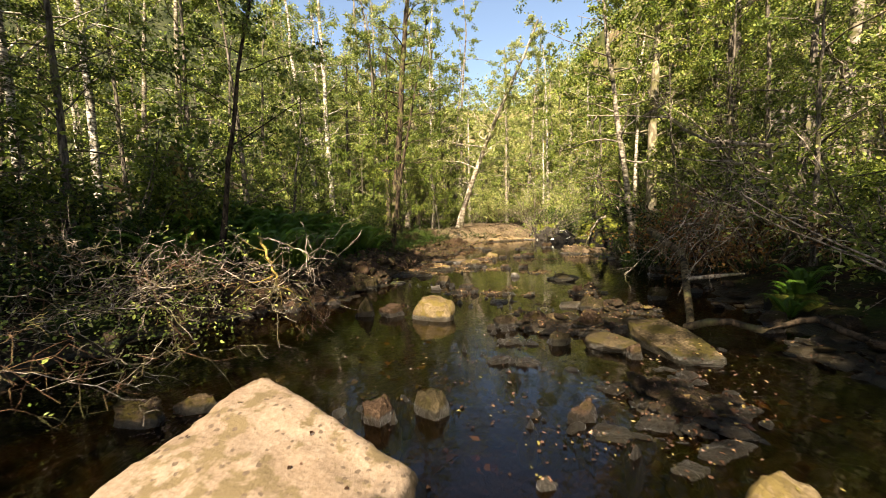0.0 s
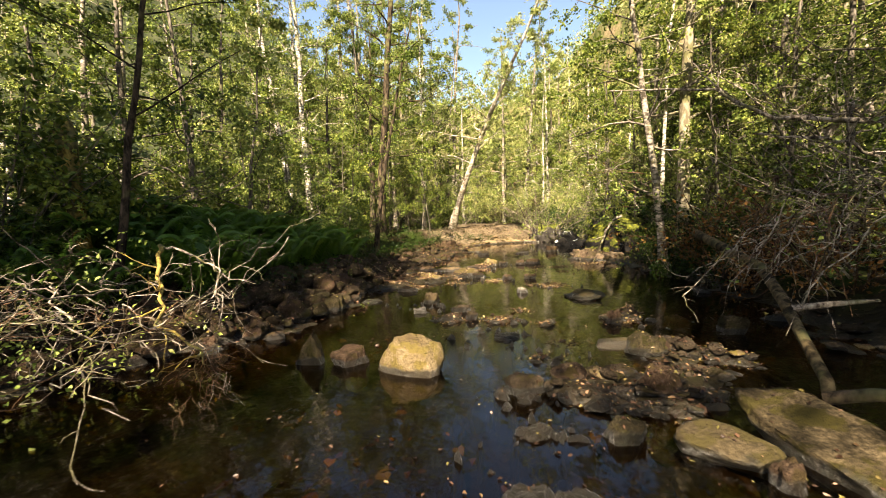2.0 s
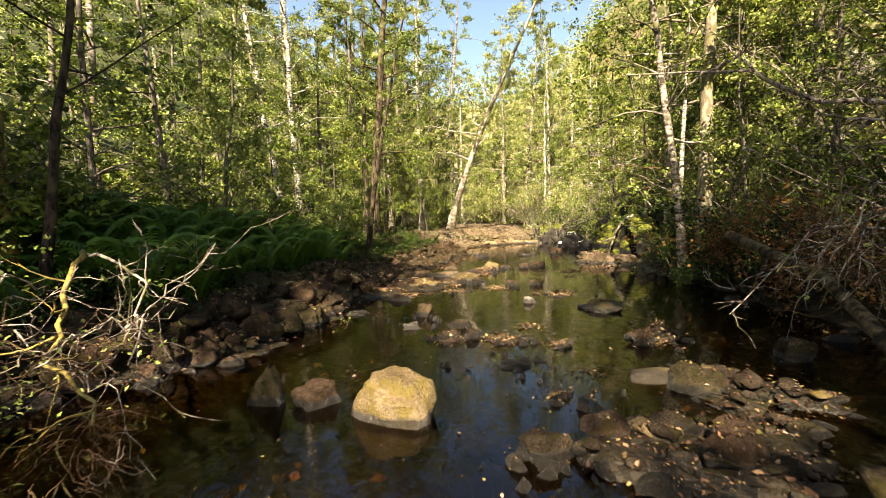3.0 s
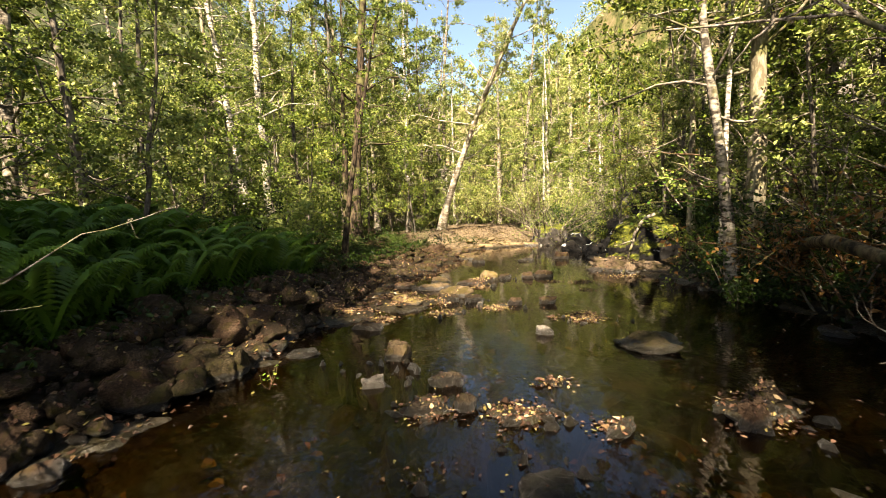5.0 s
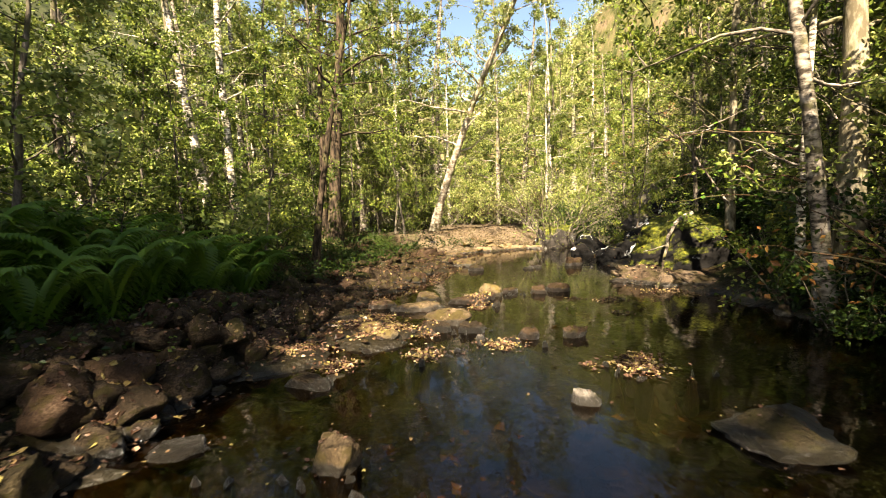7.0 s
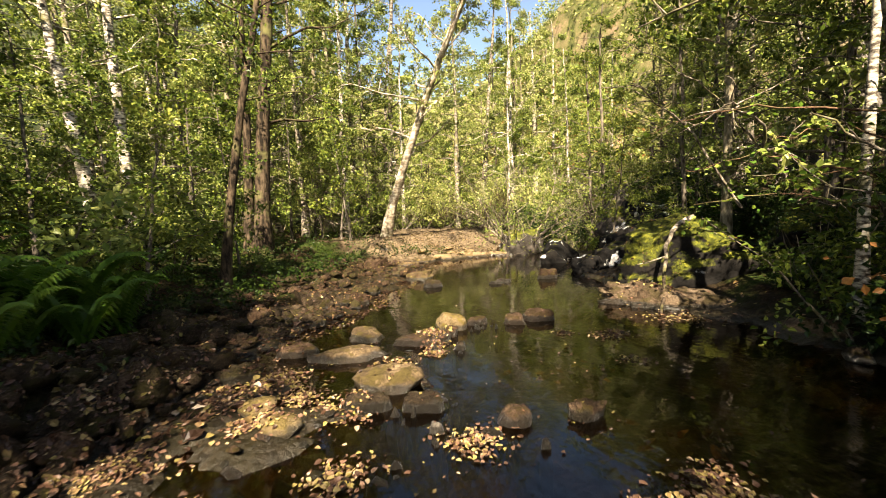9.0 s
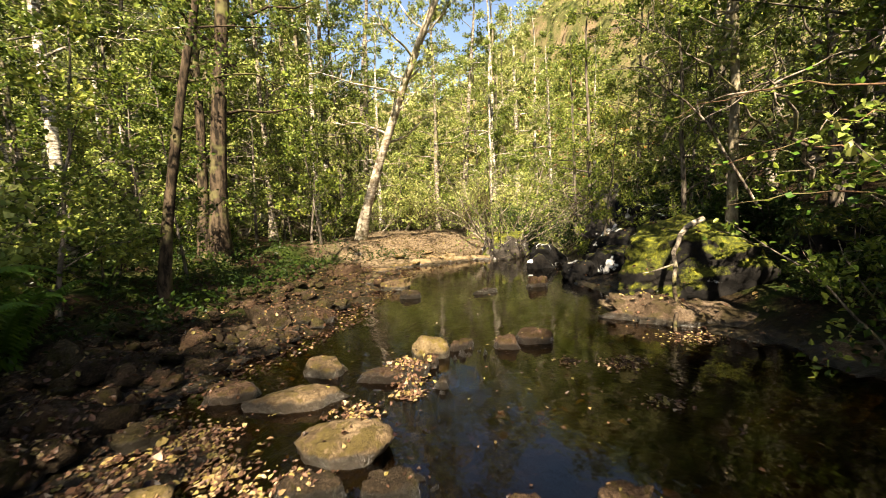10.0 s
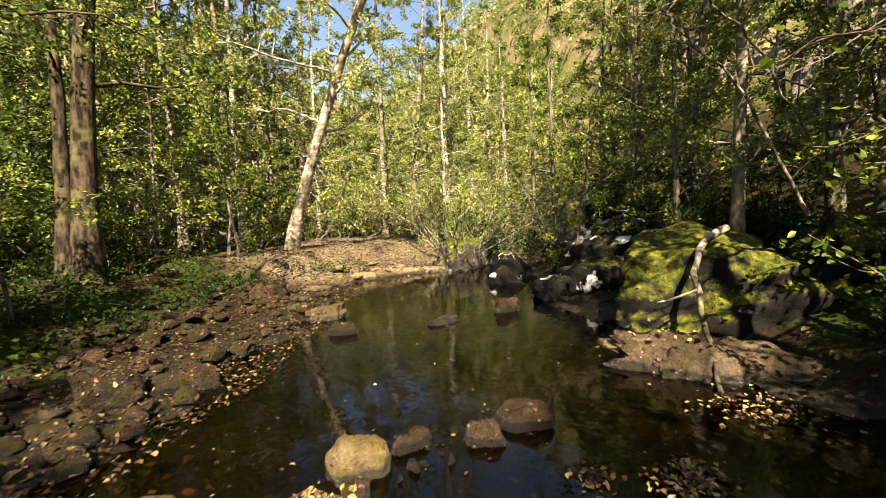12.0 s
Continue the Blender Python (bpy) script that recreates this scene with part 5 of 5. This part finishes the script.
own_tree("slim_tree", "slim straight trunk on the wooded slope", 70, BARK_ASPEN, LEAF_GREEN, 7.53, 16.48, height=10, radius=0.09, lean=(-0.2, 0.2), crown=0.35, spread=1.8, limbs=16, leaves=2800, leaf=0.08)
own_tree("slim_tree", "dark crooked slim tree among ferns", 71, BARK_DARK, LEAF_GREEN, -4.2, 7.9, height=8, radius=0.06, lean=(0.9, 1.0), crown=0.3, spread=1.8, limbs=14, leaves=2500, leaf=0.085, wobble=0.16)
own_tree("birch", "pale birch trunk in the shaded wood", 72, BARK_BIRCH, LEAF_GREEN, -8.5, 10.7, height=13, radius=0.11, crown=0.3, spread=2.4, limbs=20, leaves=4500, leaf=0.085)
own_tree("birch", "ochre-stained birch trunk in the shaded wood", 73, BARK_BIRCH, LEAF_GREEN, -8.4, 8.6, height=12, radius=0.11, lean=(0.2, 0), crown=0.3, spread=2.4, limbs=20, leaves=4500, leaf=0.085)
own_tree("aspen", "far pale trunk high on the slope", 74, BARK_BIRCH, LEAF_YELLOW, 10.75, 35.5, height=13, radius=0.2, crown=0.3, spread=2.6, limbs=20, leaves=4500, leaf=0.11)

# the mossy broken stump
stump = Tubes()
rng = np.random.default_rng(8)
line = np.array([(-4.95, 8.35, gz(-4.95, 8.35) - 0.1), (-4.98, 8.4, 1.3), (-5.1, 8.5, 1.9), (-5.25, 8.65, 2.5), (-5.35, 8.75, 2.9), (-5.37, 8.78, 3.06)])
stump.add(line, [0.17, 0.11, 0.115, 0.125, 0.145, 0.08], 10)
tagged(new("broken_stump", stump.mesh("broken_stump", BARK_MOSSY)), "broken leaning tree stump coated in yellow moss", "tree stump")

TEMPLATES = {
    "birch_a": tree("birch", "white-barked birch with small yellow-green leaves", "tree", 101, BARK_BIRCH, LEAF_BIRCH, height=12, radius=0.12, crown=0.16, spread=2.3, limbs=24, leaves=5600, leaf=0.1, twigs=3),
    "birch_b": tree("birch", "white-barked birch with small yellow-green leaves", "tree", 102, BARK_PATCH, LEAF_BIRCH, height=13, radius=0.13, lean=(0.9, 0.4), crown=0.15, spread=2.5, limbs=24, leaves=5600, leaf=0.1, twigs=3),
    "alder_a": tree("alder", "grey-barked alder with dense green leaves", "tree", 103, BARK_GREY, LEAF_GREEN, height=10, radius=0.11, lean=(0.5, 0), crown=0.1, spread=2.4, limbs=24, leaves=5800, leaf=0.095, twigs=3),
    "alder_b": tree("alder", "grey-barked alder with dense green leaves", "tree", 104, BARK_GREY, LEAF_BIRCH, height=8.5, radius=0.1, lean=(-0.6, 0.5), crown=0.08, spread=2.3, limbs=22, leaves=5600, leaf=0.095, twigs=3),
    "alder_fine": tree("alder", "grey-barked alder with small green leaves and bare twigs", "tree", 114, BARK_GREY, LEAF_GREEN, height=9.5, radius=0.1, lean=(0.3, 0.3), crown=0.08, spread=2.3, limbs=30, leaves=9500, leaf=0.066, twigs=5, sides=3),
    "aspen_a": tree("aspen", "slender aspen with yellowing leaves", "tree", 105, BARK_ASPEN, LEAF_YELLOW, height=11, radius=0.11, crown=0.1, spread=2.2, limbs=24, leaves=5600, leaf=0.1, twigs=3),
    "young_a": tree("young_tree", "thin leafy young tree", "tree", 106, BARK_GREY, LEAF_BIRCH, height=5, radius=0.04, lean=(0.5, 0.2), crown=0.08, spread=1.4, limbs=14, leaves=2700, leaf=0.075, broad=True),
    "young_b": tree("young_tree", "thin leafy young tree", "tree", 107, BARK_GREY, LEAF_GREEN, height=4.5, radius=0.035, lean=(-0.4, 0.3), crown=0.08, spread=1.3, limbs=14, leaves=2700, leaf=0.085),
    # the next three are shade trees, planted only where they stay unseen
    "tall": tree("aspen", "unseen tall bare-stemmed tree, its high leafy crown added for shade", "tree", 111, BARK_ASPEN, LEAF_GREEN, height=14.5, radius=0.16, crown=0.34, spread=3.1, limbs=22, leaves=1900, leaf=0.35, twigs=2, sides=3),
    "high": tree("aspen", "unseen tall bare-stemmed tree, its high leafy crown added for shade", "tree", 112, BARK_ASPEN, LEAF_GREEN, height=14.5, radius=0.15, crown=0.6, spread=3.2, limbs=20, leaves=1800, leaf=0.35, twigs=2, sides=3),
    "over": tree("aspen", "unseen tall leaning tree, added to shade the stream and banks", "tree", 113, BARK_ASPEN, LEAF_GREEN, height=16, radius=0.16, lean=(2.4, 0), crown=0.66, spread=2.7, limbs=20, leaves=1500, leaf=0.3, twigs=3, sides=4),
    "far_a": tree("tree", "distant broadleaf tree on the hillside", "tree", 108, BARK_ASPEN, LEAF_BIRCH, height=12, radius=0.16, crown=0.08, spread=3.4, limbs=15, leaves=1700, leaf=0.34, twigs=1, sides=3),
    "far_b": tree("tree", "distant yellowing tree on the hillside", "tree", 109, BARK_ASPEN, LEAF_YELLOW, height=13, radius=0.16, crown=0.08, spread=3.2, limbs=15, leaves=1700, leaf=0.34, twigs=1, sides=3),
    "far_c": tree("tree", "distant dark green tree on the hillside", "tree", 110, BARK_GREY, LEAF_GREEN, height=11, radius=0.16, crown=0.06, spread=3.2, limbs=15, leaves=1700, leaf=0.34, twigs=1, sides=3),
}


def shrub_template(label, seed, foliage, stems, height, leaves, leaf, bark=BARK_GREY, spread=0.55, broad=False):
    rng = np.random.default_rng(seed)
    root = tagged(new("shrub"), label, "shrub", "shrubs of the banks")
    anchors = []
    for _ in range(stems):
        wood = Tubes()
        az = rng.uniform(0, 6.28)
        stem = wander(rng, (0.12 * math.cos(az), 0.12 * math.sin(az), -0.1), (spread * math.cos(az), spread * math.sin(az), 1), height * rng.uniform(0.6, 1.1), 8, 0.1, 0.03)
        wood.add(stem, np.linspace(0.02, 0.004, 9), 4)
        for _ in range(5):
            twig = wander(rng, along(stem, rng.uniform(0.25, 1)), rng.normal(size=3) + (0, 0, 0.3), height * rng.uniform(0.12, 0.3), 4, 0.2, 0.05)
            wood.add(twig, np.linspace(0.007, 0.002, 5), 3)
            anchors += [along(twig, u) for u in (0.3, 0.6, 0.85, 1.0)]
        part("stem", wood.mesh("stem", bark), root)
    if leaves:
        anchors = np.array(anchors)
        v, f = leaf_quads(rng, anchors[rng.integers(0, len(anchors), leaves)] + rng.normal(size=(leaves, 3)) * 0.09, leaf, broad=broad)
        part("foliage", mesh_of("foliage", v, f, foliage, False), root)
    return root


SHRUBS = {
    "green": shrub_template("dense green leafy shrub on the bank", 201, LEAF_GREEN, 8, 2.4, 1700, 0.085, broad=True),
    "light": shrub_template("light green hazel-like shrub with broad leaves", 202, LEAF_BIRCH, 8, 2.2, 1350, 0.12),
    "dark": shrub_template("low green bush, leaves toned dark for shade", 203, LEAF_SHADED, 9, 1.4, 1500, 0.085),
    "yellow": shrub_template("sunlit yellow-green leafy shrub", 204, LEAF_YELLOW, 8, 2.4, 1350, 0.105),
    "bare": shrub_template("grey many-stemmed shrub, nearly bare", 205, LEAF_BIRCH, 11, 2.6, 350, 0.07, DEADWOOD, 0.8),
    "rust": shrub_template("withered shrub with brown twigs and leaves", 206, LEAF_RUST, 12, 1.8, 700, 0.07, DEADTWIG, 0.8),
}


def fern_template(seed):
    rng = np.random.default_rng(seed)
    root = tagged(new("fern"), "green fern with arching fronds, in shade", "fern", "ferns of the bank")
    for k in range(11):
        az, tall = k * 0.571 + rng.uniform(-0.2, 0.2), rng.uniform(0.7, 1.15)
        s = np.linspace(0, 1, 30)
        arch = np.stack([s * 0.75 * tall, s * 0, tall * (1.75 * s - 1.1 * s ** 2.3)], 1)
        v, f = list(arch), []
        for i in range(1, 29):
            w = 0.19 * tall * math.sin(math.pi * min(1, 0.18 + s[i] * 0.85)) * (1.05 - s[i] * 0.5)
            for side in (-1, 1):
                p, n0 = arch[i], len(v)
                v += [p + (-0.004, side * w * 0.5, 0.004), p + (0.045, side * w, -0.5 * w)]
                f.append([i, n0, n0 + 1, i + 1])
        c, d = math.cos(az), math.sin(az)
        v = np.array(v) @ np.array([[c, d, 0], [-d, c, 0], [0, 0, 1]])
        part("frond", mesh_of("frond", v, f, FERN, False), root)
    return root


FERNS = [fern_template(301), fern_template(302)]

rng = np.random.default_rng(77)
placed = [(-5.15, 20.4), (-2.3, 20.8), (0.93, 24.4), (-2, 17), (5.3, 11.8), (7.5, 16.5), (-3.9, 7.9), (-8.5, 10.7), (-8.1, 8.3)]


def clear_of(x, y, gap):
    return all((x - a) ** 2 + (y - b) ** 2 > gap * gap for a, b in placed)


def off_stream(x, y):
    return max(np.interp(y, EDGE_Y, EDGE_LEFT) - x, x - np.interp(y, EDGE_Y, EDGE_RIGHT))


def scatter(kinds, count, xs, ys, gap, away, size=(0.8, 1.2), tries=40, glade=False):
    done = 0
    for _ in range(count * tries):
        x, y = rng.uniform(*xs), rng.uniform(*ys)
        if glade and y > 20 and 0.02 < (x - 0.8) / (y - 5) < 0.15:
            continue  # the valley stays open above the stream
        if 0.0 < x < 7.0 and 21 < y < 27.2:
            continue  # the bare sandy bank at the bend
        if x > 4.5 and y < 19 and abs(math.degrees(math.atan2(x - 0.1, y - 2.5)) - 42.5) < 3.0:
            continue  # a thin place in the wood before the rock face
        if 4.4 < x < 6.8 and 6 < y < 11.8:
            continue  # the dark hollow under the bank
        if off_stream(x, y) > away and clear_of(x, y, gap):
            placed.append((x, y))
            plant(kinds[rng.integers(len(kinds))], x, y, rng.uniform(0, 360), rng.uniform(*size))
            done += 1
            if done == count:
                break


T, S = TEMPLATES, SHRUBS
placed += [(x, y) for x in (9.4, 10.4, 11.4) for y in (14.6, 15.6, 16.6)]
placed += [(x, y) for x in (4.6, 5.4, 6.2, 7.0, 7.8) for y in (14.2, 15, 15.8, 16.8, 17.8, 18.8, 19.8, 20.8, 21.8)]
scatter([T["alder_a"], T["alder_b"], T["birch_a"], T["birch_b"]], 24, (-14, -5), (10, 32), 1.7, 5.0, glade=True)
scatter([T["aspen_a"], T["birch_a"], T["birch_b"], T["aspen_a"]], 22, (-8, 14), (25, 38), 1.6, 4.0, glade=True)
scatter([T["aspen_a"], T["birch_a"], T["birch_b"]], 13, (0, 9), (27, 42), 1.6, 2.0, (0.68, 0.86))
scatter([T["birch_a"], T["aspen_a"], T["birch_b"], T["alder_a"]], 9, (-7.5, 0.5), (25, 34), 1.5, 3.0, (0.9, 1.1))
scatter([T["young_a"], T["young_b"], S["yellow"]], 14, (0, 9), (26, 36), 1.0, 2.0)
scatter([T["alder_a"], T["aspen_a"], T["birch_b"], T["alder_b"]], 19, (6.8, 16), (7, 28), 1.7, 2.0)
scatter([T["young_a"], T["young_b"]], 32, (-9, 12), (12, 32), 0.8, 2.6)
scatter([T["far_a"], T["far_b"], T["far_c"]], 22, (-36, -12), (8, 75), 3.2, 2)
scatter([T["far_a"], T["far_b"], T["far_c"], T["far_b"]], 38, (-12, 45), (34, 90), 3.2, 2, glade=True)
scatter([T["far_a"], T["far_b"], T["far_c"]], 14, (16, 40), (0, 36), 3.2, 2)
scatter([T["alder_a"], T["birch_a"], T["young_a"], T["young_b"], S["green"], S["yellow"]], 22, (8.5, 24), (29, 46), 1.5, -9, (0.7, 0.9))
scatter([T["far_b"], T["far_c"], T["far_a"]], 14, (14, 36), (40, 72), 2.6, 2, (0.45, 0.7))
for x, y, kind, turn, size in ((-4.6, 22.4, "alder_b", 10, 1.1), (-3.9, 24.6, "alder_a", 75, 1.2),
                              (8.4, 12.6, "alder_a", 10, 1.25), (9.4, 14.4, "alder_b", 80, 1.35), (10.4, 11.6, "birch_a", 200, 1.2), (10.6, 17.0, "alder_b", 30, 1.2),
                              (-7.0, 25.6, "birch_a", 15, 1.3), (-5.0, 27.2, "aspen_a", 65, 1.4), (-3.2, 26.4, "birch_b", 130, 1.25), (-1.6, 28.6, "aspen_a", 200, 1.3), (-0.4, 30.4, "birch_a", 250, 1.3), (-8.6, 23.8, "aspen_a", 300, 1.3)):
    plant(T[kind], x, y, turn, size)
# trees on both banks beside the walk, the nearest unseen and added for shade
for x, y, turn, size in ((-6.3, 3.6, 0, 0.62), (-6.6, 6.0, 80, 0.7), (-6.6, 7.6, 250, 0.8), (-7.6, 5.2, 30, 0.9), (-11, 3.0, 120, 1.0), (-9.4, 7.0, 60, 1.0)):
    plant(T["alder_fine"], x, y, turn, size)
for x, y, turn, size in ((4.7, 0.0, 40, 0.55), (5.0, 2.0, 120, 0.55), (5.3, 3.8, 230, 0.5), (6.1, 5.4, 20, 0.6), (6.5, 7.4, 170, 0.55), (7.0, 4.4, 60, 0.55), (7.2, 9.3, 75, 0.75), (7.7, 11.4, 15, 0.95), (6.9, 10.3, 200, 0.7)):
    plant(T["alder_fine"], x, y, turn, size)
# unseen trees added behind and beside the walk, crowns placed to throw shade
for x, y, turn, size in ((-8.6, -3.6, 0, 1), (-9.5, -7, 120, 1.1), (-8.8, 0.6, 20, 0.9), (6.4, -8.5, 260, 1.05)):
    plant(T["tall"], x, y, turn, size)
for x, y, turn, size in ((-6.9, -1.0, 0, 1.0), (-7.2, 2.2, 100, 0.9), (-6.9, -9.0, 60, 1.0), (-9.0, -9.2, 60, 1.1), (2.2, -6.4, 200, 1.0), (3.0, -10.2, 20, 1.15)):
    plant(T["high"], x, y, turn, size)
for x, y, turn, size in ((3.0, -1.4, 180, 1.0), (4.9, -4.6, 170, 1.1), (3.3, -7.6, 180, 1.15), (-7.8, -0.6, 0, 1.0), (-7.8, 3.0, 10, 0.95), (-9.2, -4.4, 0, 1.0), (-7.9, -2.8, 0, 1.05), (-8.8, -3.8, 0, 1.0), (3.7, -5.9, 180, 1.0)):
    plant(T["over"], x, y, turn, size)
scatter([S["green"], S["dark"], S["light"]], 28, (-8, -2.2), (14, 30), 0.8, 1.9)
scatter([S["bare"], S["light"], S["green"], S["bare"], S["rust"]], 34, (-1, 12), (23.5, 31), 0.8, 1.3)
scatter([S["green"], S["dark"], S["light"], S["bare"], S["green"]], 34, (4.6, 12), (3, 24), 0.7, 0.5)
scatter([S["dark"], S["green"]], 16, (-9, -3.5), (2, 8), 0.9, 1.7)
scatter(FERNS, 70, (-7.5, -2.3), (7.5, 15.5), 0.44, 1.5, (0.8, 1.25))
scatter(FERNS, 34, (-6.0, -2.2), (8.5, 14.5), 0.4, 1.4, (1.0, 1.45))
plant(S["green"], -6.2, 8.2, 10, 1.3), plant(S["light"], -6.8, 9.6, 110, 1.4), plant(S["green"], -7.2, 7.4, 230, 1.4), plant(S["green"], -5.6, 9.4, 300, 1.1), plant(T["young_a"], 6.6, 12.5, 0, 0.95), plant(T["young_b"], 7.0, 13.5, 90, 1.05), plant(T["young_a"], 6.6, 11.7, 200, 1.1), plant(S["dark"], 5.5, 10.3, 140, 1.0), plant(S["rust"], 5.8, 8.0, 250, 1.1), plant(S["rust"], 5.4, 9.6, 50, 1.1), plant(S["rust"], 6.2, 9.4, 150, 1.3), plant(S["rust"], 6.0, 10.4, 300, 1.2)
for x, y, turn, size in ((6.4, 8.3, 0, 1.2), (7.0, 10.0, 60, 1.3), (7.8, 8.6, 230, 1.4), (8.2, 11.4, 310, 1.4), (6.9, 12.0, 20, 1.2)):
    plant(S["bare"], x, y, turn, size)
# the dark bushes here deepen hollows that are dark only by shade
plant(T["alder_a"], 7.6, 13.6, 50, 0.9), plant(T["alder_b"], 8.6, 15.4, 150, 0.9), plant(S["green"], 5.5, 12.4, 30, 0.9), plant(S["dark"], 6.0, 12.4, 80, 1.1), plant(S["dark"], 6.9, 14.2, 40, 0.75), plant(S["dark"], 6.3, 13.8, 200, 0.55), plant(S["dark"], 5.25, 11.45, 20, 0.75), plant(S["dark"], 5.75, 11.5, 120, 0.9), plant(T["alder_fine"], 7.3, 17.3, 70, 0.6), plant(T["young_b"], 7.0, 19.8, 160, 0.9)
for x, y, turn, size in ((9.6, 19.4, 0, 0.8), (10.4, 21.6, 80, 0.9), (9.0, 23.6, 200, 0.85), (11.4, 24.6, 300, 0.95), (10.2, 27.0, 130, 0.9)):
    plant(T["alder_a"], x, y, turn, size)
for x, y, turn, size in ((8.3, 17.3, 0, 1.2), (8.9, 19.2, 80, 1.2), (8.0, 22.6, 200, 1.0), (9.9, 22.0, 300, 1.3)):
    plant(S["dark"], x, y, turn, size)
for x, y, turn, size in ((6.4, 23.4, 0, 1.0), (7.6, 23.8, 70, 1.1), (8.6, 22.4, 150, 1.1), (9.2, 24.4, 220, 1.2), (5.2, 27.6, 300, 1.0), (7.4, 25.9, 20, 1.2)):
    plant(S["bare"], x, y, turn, size)
plant(FERNS[0], 4.75, 5.75, 20, 0.5), plant(FERNS[1], 5.05, 6.0, 80, 0.55), plant(FERNS[0], 5.3, 6.2, 150, 0.6), plant(S["bare"], 5.5, 23.7, 30, 1.5), plant(S["bare"], 5.9, 24.2, 170, 1.7), plant(S["dark"], 6.5, 24.7, 100, 1.2), plant(S["dark"], 7.3, 25.2, 10, 1.2), plant(S["bare"], 6.9, 26.6, 0, 1.2), plant(S["bare"], 7.4, 27.8, 120, 1.3), plant(S["bare"], 5.8, 27.4, 210, 1.1), plant(S["yellow"], 4.2, 28.2, 30, 0.9), plant(S["yellow"], 2.4, 28.0, 160, 1.0), plant(S["bare"], 3.6, 27.8, 60, 0.9)
for ob in (*TEMPLATES.values(), *SHRUBS.values(), *FERNS):
    for child in ob.children_recursive:
        bpy.data.objects.remove(child)
    bpy.data.objects.remove(ob)

# ---- low plants of the banks and the far woods ----
def undergrowth(name, spots, size, material, label, tall):
    p = np.array([(x, y, gz(x, y)) for x, y in spots])
    tuft = np.repeat(p, 7, axis=0) + rng.normal(size=(len(p) * 7, 3)) * (0.09, 0.09, 0) + np.stack([np.zeros(len(p) * 7)] * 2 + [rng.uniform(0.02, tall, len(p) * 7)], 1)
    v, f = leaf_quads(rng, tuft, size)
    tagged(new(name, mesh_of(name, v, f, material, False)), label, "plants", kind="stuff")


undergrowth("undergrowth", [by_left(1, 23, 1.5, 6.0)() for _ in range(3000)], 0.075, LEAF_SHADED, "low green plants under the trees", 0.3)
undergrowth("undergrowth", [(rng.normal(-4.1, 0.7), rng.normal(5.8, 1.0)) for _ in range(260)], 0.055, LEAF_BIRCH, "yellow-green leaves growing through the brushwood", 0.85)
undergrowth("undergrowth", [by_left(6.5, 13.5, 0.7, 2.2)() for _ in range(350)], 0.075, LEAF_SHADED, "low plants above the bank's stones, toned dark for shade", 0.3)
undergrowth("undergrowth", [by_right(1, 26, 1.6, 5.5)() for _ in range(2400)], 0.075, LEAF_SHADED, "low green plants on the shaded bank", 0.3)
undergrowth("undergrowth", [by_right(11.6, 12.8, -0.1, 1.0)() for _ in range(120)], 0.09, LEAF_SHADED, "low plants hanging over the shaded water, leaves darkened for shade", 0.45)
undergrowth("undergrowth", [(rng.uniform(-3, 10), rng.uniform(27.4, 31)) for _ in range(700)], 0.12, LEAF_BIRCH, "sunlit low plants on the far bank", 0.4)


def far_woods(count, xs, ys, material, label, size=0.75):
    x, y = rng.uniform(*xs, count), rng.uniform(*ys, count)
    z = ground_z(x, y) + rng.uniform(0, 1, count) ** 0.7 * (5 + 5 * value_noise(x * 0.25, y * 0.25, 31))
    keep = value_noise(x * 0.35, y * 0.35, 33) > 0.3
    v, f = leaf_quads(rng, np.stack([x, y, z], 1)[keep], size)
    tagged(new("far_woods", mesh_of("far_woods", v, f, material, False)), label, "woods", kind="stuff")


far_woods(26000, (-140, -20), (-10, 190), LEAF_FAR, "dark green wooded hillside far off")
far_woods(20000, (-70, 70), (70, 200), LEAF_BIRCH, "yellow-green wooded hillside far off")
far_woods(15000, (24, 120), (-10, 180), LEAF_YELLOW, "yellowing wooded hillside far off")
far_woods(9000, (10, 55), (44, 115), LEAF_YELLOW, "open yellow and tan wooded slope above the stream")
far_woods(20000, (10, 42), (36, 78), LEAF_BIRCH, "scrub and young trees on the tan slope above the stream", 0.32)
far_woods(5000, (10, 42), (36, 78), LEAF_RUST, "withered brown scrub on the slope above the stream", 0.36)
